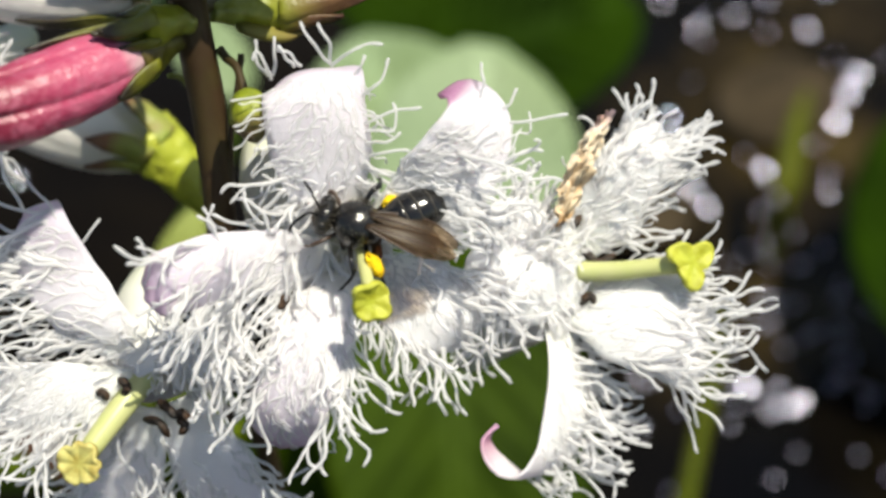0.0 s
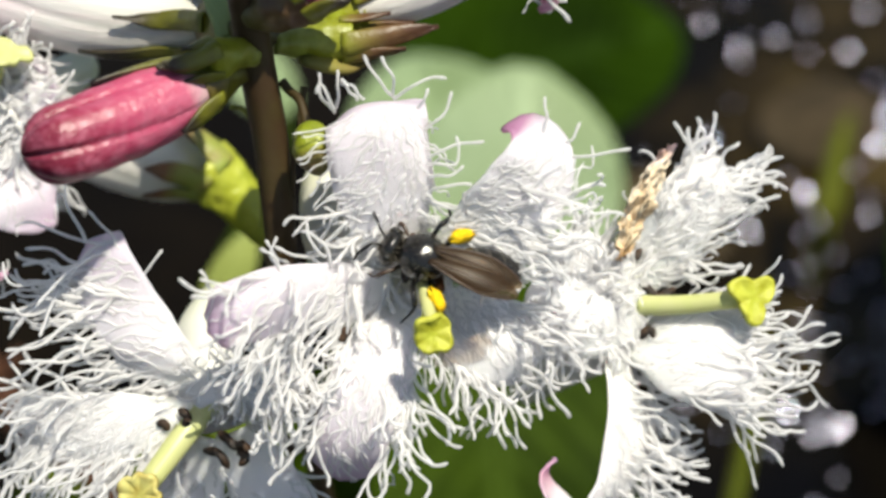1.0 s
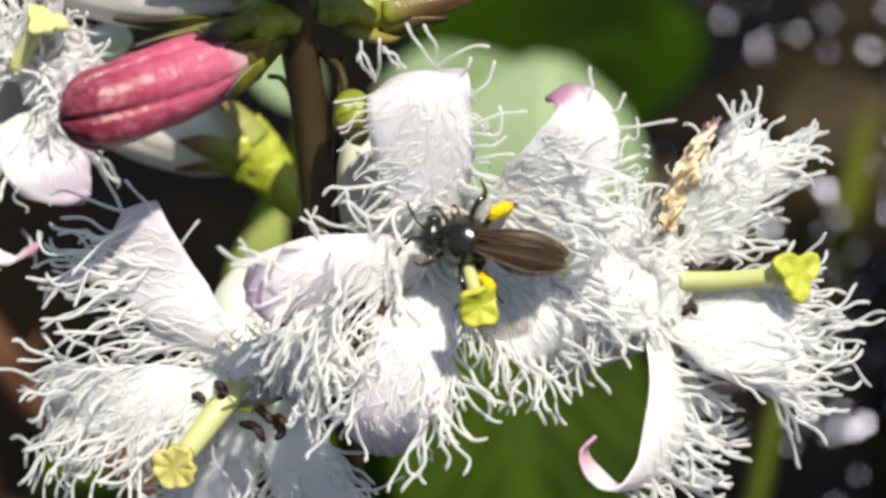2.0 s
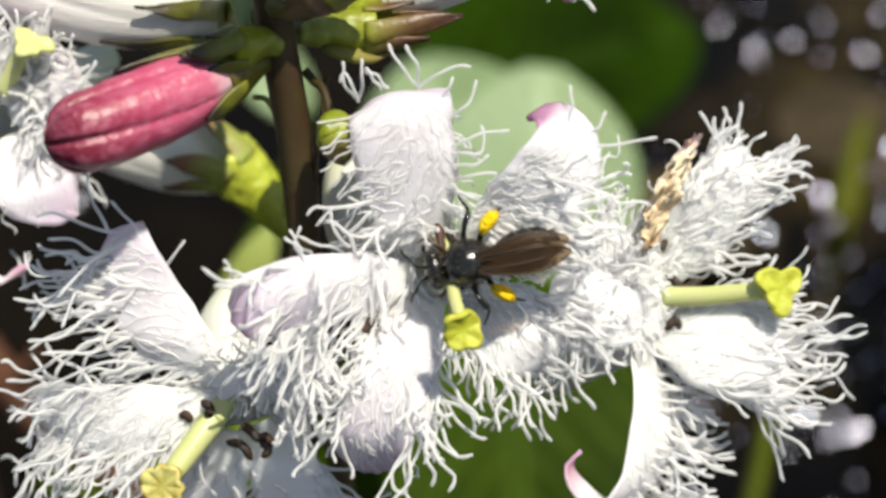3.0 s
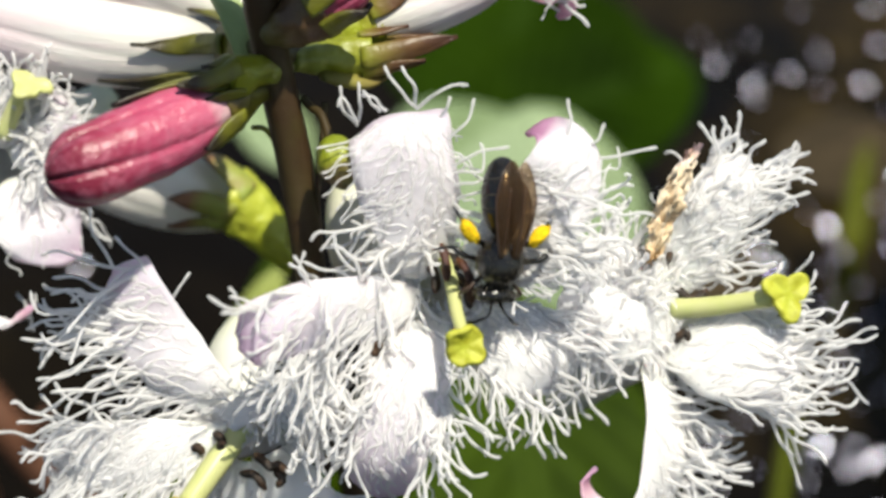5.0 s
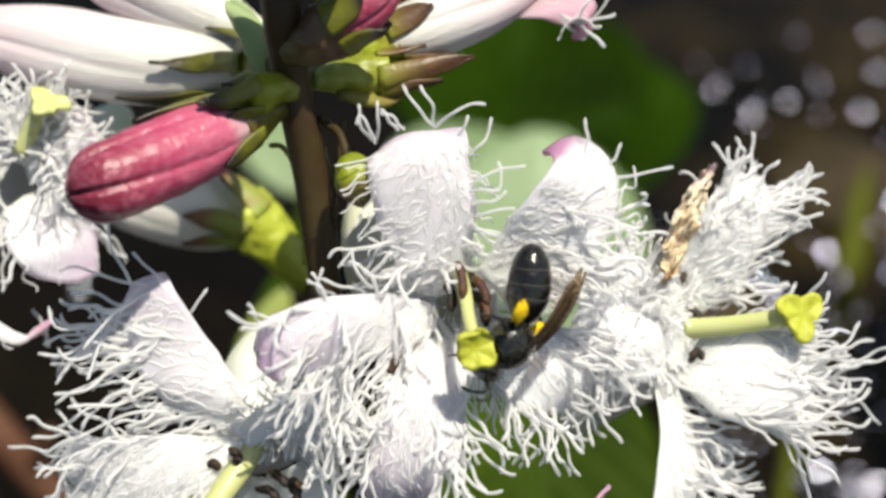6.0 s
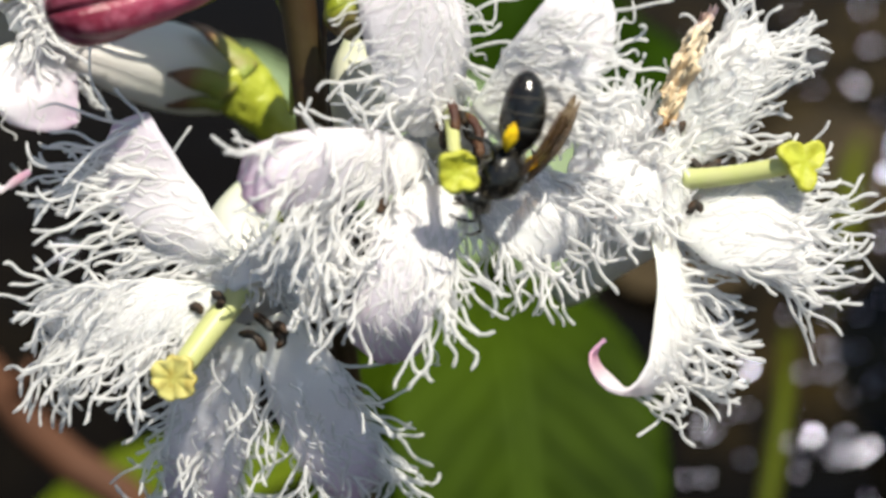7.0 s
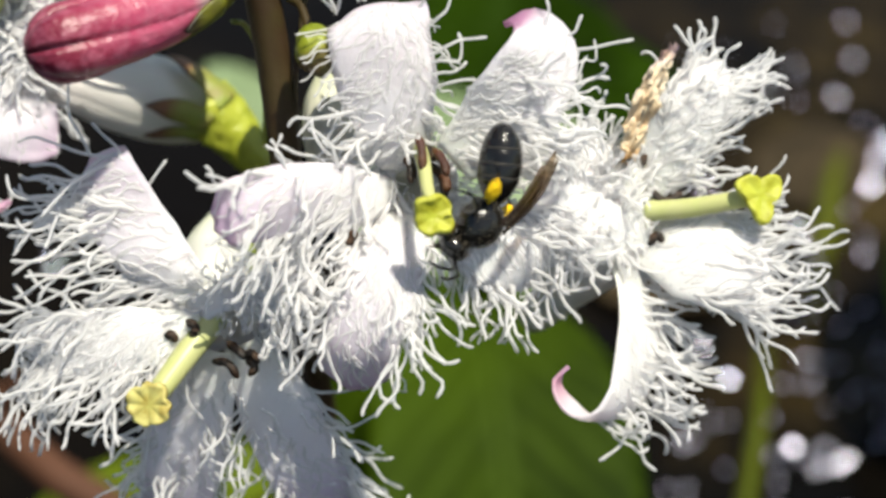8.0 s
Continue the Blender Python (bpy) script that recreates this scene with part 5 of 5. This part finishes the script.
thorax = body("thorax", (1.1, 0, 0.15), (1.5, 1.38, 1.28), bee, BEE_DULL)
fuzz(thorax, (1.1, 0, 0.15), (1.48, 1.36, 1.26), 220, 0.24, 4)
head = body("head", (3.0, 0, -0.25), (0.62, 1.1, 0.95), bee, BEE_DULL)
fuzz(head, (3.0, 0, -0.25), (0.6, 1.08, 0.93), 180, 0.26, 5)
for y in (-1, 1):
    body("eye", (3.05, 0.82 * y, -0.15), (0.45, 0.36, 0.68), head, BEE_EYE, 0.0, "dark shiny compound eye", 12, 16)
    part("antenna", Soup().tube(curve_points([mm(3.5, 0.25 * y, 0.2), mm(4.0, 0.5 * y, 0.75), mm(4.2, 0.75 * y, 0.8), mm(4.6, 1.25 * y, 0.3), mm(4.7, 1.6 * y, -0.2)], 14), np.r_[np.full(6, 0.07), np.full(7, 0.1), 0.05] * MM, 7), BEE_BLACK, head)
part("jaw", Soup().tube(curve_points([mm(3.4, 0.35, -0.9), mm(3.6, 0.1, -1.15), mm(3.55, -0.2, -1.2)], 8), np.linspace(0.14, 0.06, 8) * MM, 6), BEE_LEG, head)

# the abdomen, in six overlapping rings
_n = 49
_s = np.linspace(0, 1, _n)
_x = -0.25 - 4.5 * _s
_r = np.where(_s < 0.42, 0.40 + 0.83 * np.sin(math.pi / 2 * np.clip(_s / 0.42, 0, 1)) ** 0.75, 1.23 * np.sqrt(np.clip(1 - np.clip((_s - 0.42) / 0.58, 0, 1) ** 2.3, 0.004, 1)))
_r = _r * (1 + 0.045 * ((_s * 6) % 1) * (_s > 0.1))
_line = np.stack([_x, 0 * _x, 0.12 - 0.55 * _s ** 2.2], 1) * MM
abdomen = part("abdomen", Soup().tube(_line, _r * MM, 28, up=(0, 0, 1), flat=1.0), BEE_BLACK, bee, "glossy black abdomen")
for q in (0.34, 0.52, 0.70):
    i = int(q * (_n - 1))
    part("hair_band", Soup().tube(_line[i:i + 2], (_r[i:i + 2] + 0.008) * MM, 28, up=(0, 0, 1)), BEE_BAND, abdomen, "thin pale hair band")
fuzz(abdomen, (-2.6, 0, -0.1), (2.0, 1.34, 1.3), 70, 0.2, 9)


def wing(root, length, width, roll, y):
    n, k = 20, 9
    s = np.linspace(0, 1, n)
    x = np.linspace(0, 1, k)
    w = width * np.clip(np.sin(math.pi * (0.06 + 0.93 * s)), 0, 1) ** 0.55 * (0.45 + 0.55 * np.clip(s * 1.6, 0, 1))
    grid = np.zeros((n, k, 3))
    grid[..., 0] = -length * s[:, None]
    grid[..., 1] = -y * (w[:, None] * (x[None] - 0.5))
    grid[..., 2] = 0.05 * np.sin(6 * x)[None] + 0.32 * np.sin(math.pi * s)[:, None] - 0.25 * s[:, None] ** 2
    m = Matrix.Translation(root) @ Euler((radians(roll * y), 0, 0)).to_matrix().to_4x4()
    flat = np.array([tuple(m @ Vector(p)) for p in grid.reshape(-1, 3)]).reshape(n, k, 3) * MM
    ob = thicken(part("wing", Soup().sheet(flat, s), WING, bee, "smoky brown translucent wing"), 0.02)
    part("wing_vein", Soup().tube(flat[:, 0] + mm(0, 0, 0.01), np.linspace(0.075, 0.03, n) * MM, 6), BEE_LEG, ob)
    part("wing_vein", Soup().tube(flat[:15, 4] + mm(0, 0, 0.01), np.linspace(0.05, 0.02, 15) * MM, 6), BEE_LEG, ob)
    return ob


for y in (-1, 1):
    wing((0.7, 0.36 * y, 1.36 + 0.05 * y), 5.4, 1.6, -8, y)
    wing((0.3, 0.34 * y, 1.26 + 0.04 * y), 3.9, 1.35, -7, y)


def leg(root, knee, ankle, foot, thick=0.17, pollen=False, mat=BEE_LEG):
    ob = part("leg", Soup().tube(curve_points([mm(*root), mm(*knee), mm(*ankle), mm(*foot)], 22), np.r_[np.linspace(0.9, 1.1, 7), np.linspace(0.9, 1.2, 7), np.linspace(0.7, 0.35, 8)] * thick * MM, 8), mat, bee)
    if pollen:
        s = Soup()
        a, b = mm(*knee), mm(*ankle)
        blob_soup(s, (a + b) / 2, ((b - a) * 0.70, unit(np.cross(b - a, (0, 0, 1))) * 0.42 * MM, unit(np.cross(b - a, (0, 1, 0.1))) * 0.38 * MM), 0.16, 5, 14, 16)
        part("pollen_load", s, POLLEN, ob, "packed yellow orange pollen")
    return ob


for y in (-1, 1):
    leg((2.0, 0.6 * y, -0.7), (2.8, 1.5 * y, -0.4), (3.3, 1.7 * y, -1.3), (3.7, 1.5 * y, -1.9), 0.13)
    leg((1.2, 0.7 * y, -0.85), (0.9, 2.1 * y, 0.2), (0.5, 2.9 * y, -0.1), (0.9, 3.8 * y, -0.9), 0.17, False, BEE_BLACK)
    leg((0.3, 0.7 * y, -0.8), (-0.1, 1.7 * y, 0.2), (-0.9, 2.4 * y, 0.2), (-1.7, 2.9 * y, -0.8), 0.17, True, BEE_BLACK)


# the style of the flower that the bee works on, nudged aside by it
STYLE_BASE = at(0.9, 3.9, 1.0)
style_a = cone("style", [(0, 0, 0), (0.003, 0.0001, 0), (0.0055, 0, 0), (0.0077, 0.0001, 0)], [0.42, 0.40, 0.36, 0.36], STYLE, raceme, 12, n=14, label="pale green style bent by the bee")
stigma(style_a, Vector((0.0079, 0, 0)), (0.87, 0.1, 0.48), 1.06, STIGMA, 2, 5)


def bee_pose(spot, heading, dorsal):
    """The bee with its thorax at a place, its head along one way and its back along another."""
    x = way(*heading)
    z = way(*dorsal)
    z = (z - x * z.dot(x)).normalized()
    y = z.cross(x)
    return Matrix.Translation(spot - x * 1.1 * MM) @ Matrix((x, y, z)).transposed().to_4x4()


# seconds, place of the thorax, way of the head, way of the back, way of the abdomen's tip
FLIGHT = [
    (0.0, at(1.47, 1.38, 6.04), (-0.95, 0.33, 0.1), (0.1, 0.35, 1), (0.88, 0.42, -0.1)),
    (0.5, at(2.22, 1.28, 6.04), (-0.95, 0.36, 0.0), (0.0, 0.3, 1), (0.95, -0.1, -0.1)),
    (1.0, at(1.66, 1.38, 6.04), (-0.93, 0.38, 0.0), (0.1, 0.3, 1), (0.98, -0.1, -0.1)),
    (1.5, at(1.62, 1.17, 6.04), (-0.94, 0.36, 0.0), (0.1, 0.3, 1), (0.98, -0.08, -0.1)),
    (2.0, at(1.70, 0.76, 6.04), (-1, 0.2, 0.0), (0.1, 0.1, 1), (0.97, -0.2, -0.1)),
    (2.8, at(2.80, 0.70, 6.04), (-1, -0.08, 0.0), (0.1, -0.1, 1), (0.99, 0.05, -0.1)),
    (3.0, at(2.75, 0.55, 6.04), (-0.97, -0.2, 0.0), (0.1, -0.1, 1), (0.95, 0.22, -0.1)),
    (3.3, at(2.18, 0.45, 6.04), (-0.85, -0.5, 0.0), (0.2, -0.3, 0.9), (0.88, 0.48, -0.1)),
    (3.5, at(2.66, -0.54, 6.04), (-0.85, -0.5, 0.0), (0.45, -0.6, 0.7), (0.5, 0.87, 0.1)),
    (3.8, at(1.96, -0.47, 6.04), (-0.83, -0.55, 0.0), (0.3, -0.45, 0.85), (0.55, 0.85, 0.1)),
    (4.0, at(2.75, 0.19, 6.04), (-0.75, -0.66, -0.05), (0.3, -0.3, 0.9), (0.68, 0.75, 0.1)),
    (4.3, at(2.54, 0.34, 6.54), (-0.6, -0.8, -0.15), (0.2, -0.2, 0.95), (0.5, 0.85, 0.1)),
    (4.5, at(3.71, 0.59, 7.04), (-0.12, -0.97, -0.25), (0.05, -0.15, 1), (0.08, 1, 0.05)),
    (4.7, at(4.37, 1.75, 7.04), (-0.05, -0.97, -0.25), (0.1, -0.15, 1), (0.02, 1, 0.05)),
    (5.2, at(4.00, 0.95, 7.04), (-0.3, -0.9, -0.1), (0.5, -0.2, 0.85), (0.15, 1, 0.1)),
    (5.8, at(3.36, -1.39, 7.04), (-0.62, -0.78, 0.05), (0.75, -0.55, 0.35), (0.3, 0.95, 0.2)),
    (6.0, at(3.60, -1.85, 7.04), (-0.62, -0.78, 0.05), (0.75, -0.55, 0.35), (0.25, 0.95, 0.2)),
    (6.5, at(3.48, -2.04, 7.04), (-0.62, -0.78, 0.05), (0.75, -0.55, 0.35), (0.3, 0.95, 0.25)),
    (7.0, at(3.47, -1.60, 7.04), (-0.62, -0.78, 0.05), (0.75, -0.55, 0.4), (0.3, 0.95, 0.3)),
    (7.5, at(4.23, -1.84, 7.04), (-0.68, -0.72, 0.05), (0.75, -0.6, 0.35), (0.4, 0.9, 0.2)),
    (8.0, at(4.18, -2.42, 7.04), (-0.65, -0.75, 0.05), (0.75, -0.6, 0.3), (0.25, 0.97, 0.2)),
]
# seconds, place of the stigma
NUDGED = [
    (0.0, at(2.28, -2.67, 8.50)),
    (0.5, at(2.19, -2.63, 8.50)),
    (1.0, at(2.25, -2.57, 8.50)),
    (1.5, at(2.37, -2.50, 8.50)),
    (2.8, at(2.47, -2.94, 8.50)),
    (3.5, at(2.48, -2.89, 8.50)),
    (4.5, at(2.37, -2.83, 8.50)),
    (5.8, at(1.89, -2.49, 8.50)),
    (6.0, at(1.89, -2.09, 8.50)),
    (6.5, at(1.27, -1.89, 8.50)),
    (7.0, at(1.39, -1.61, 8.50)),
    (7.5, at(2.05, -2.19, 8.50)),
    (8.0, at(1.86, -2.07, 8.50)),
]


def abdomen_pose(heading, dorsal, tail):
    m = bee_pose(Vector((0, 0, 0)), heading, dorsal).to_3x3()
    return Vector((-1, 0, 0)).rotation_difference(m.transposed() @ way(*tail)).to_matrix().to_4x4()


def style_pose(spot):
    x = (spot - STYLE_BASE).normalized()
    y = way(1, 0, 0)
    y = (y - x * y.dot(x)).normalized()
    return Matrix.Translation(spot - x * 8 * MM) @ Matrix((x, y, x.cross(y))).transposed().to_4x4()


def motions():
    walk(bee, [(t, bee_pose(spot, heading, dorsal)) for t, spot, heading, dorsal, tail in FLIGHT])
    walk(abdomen, [(t, abdomen_pose(heading, dorsal, tail)) for t, spot, heading, dorsal, tail in FLIGHT])
    walk(style_a, [(t, style_pose(spot)) for t, spot in NUDGED])


motions()
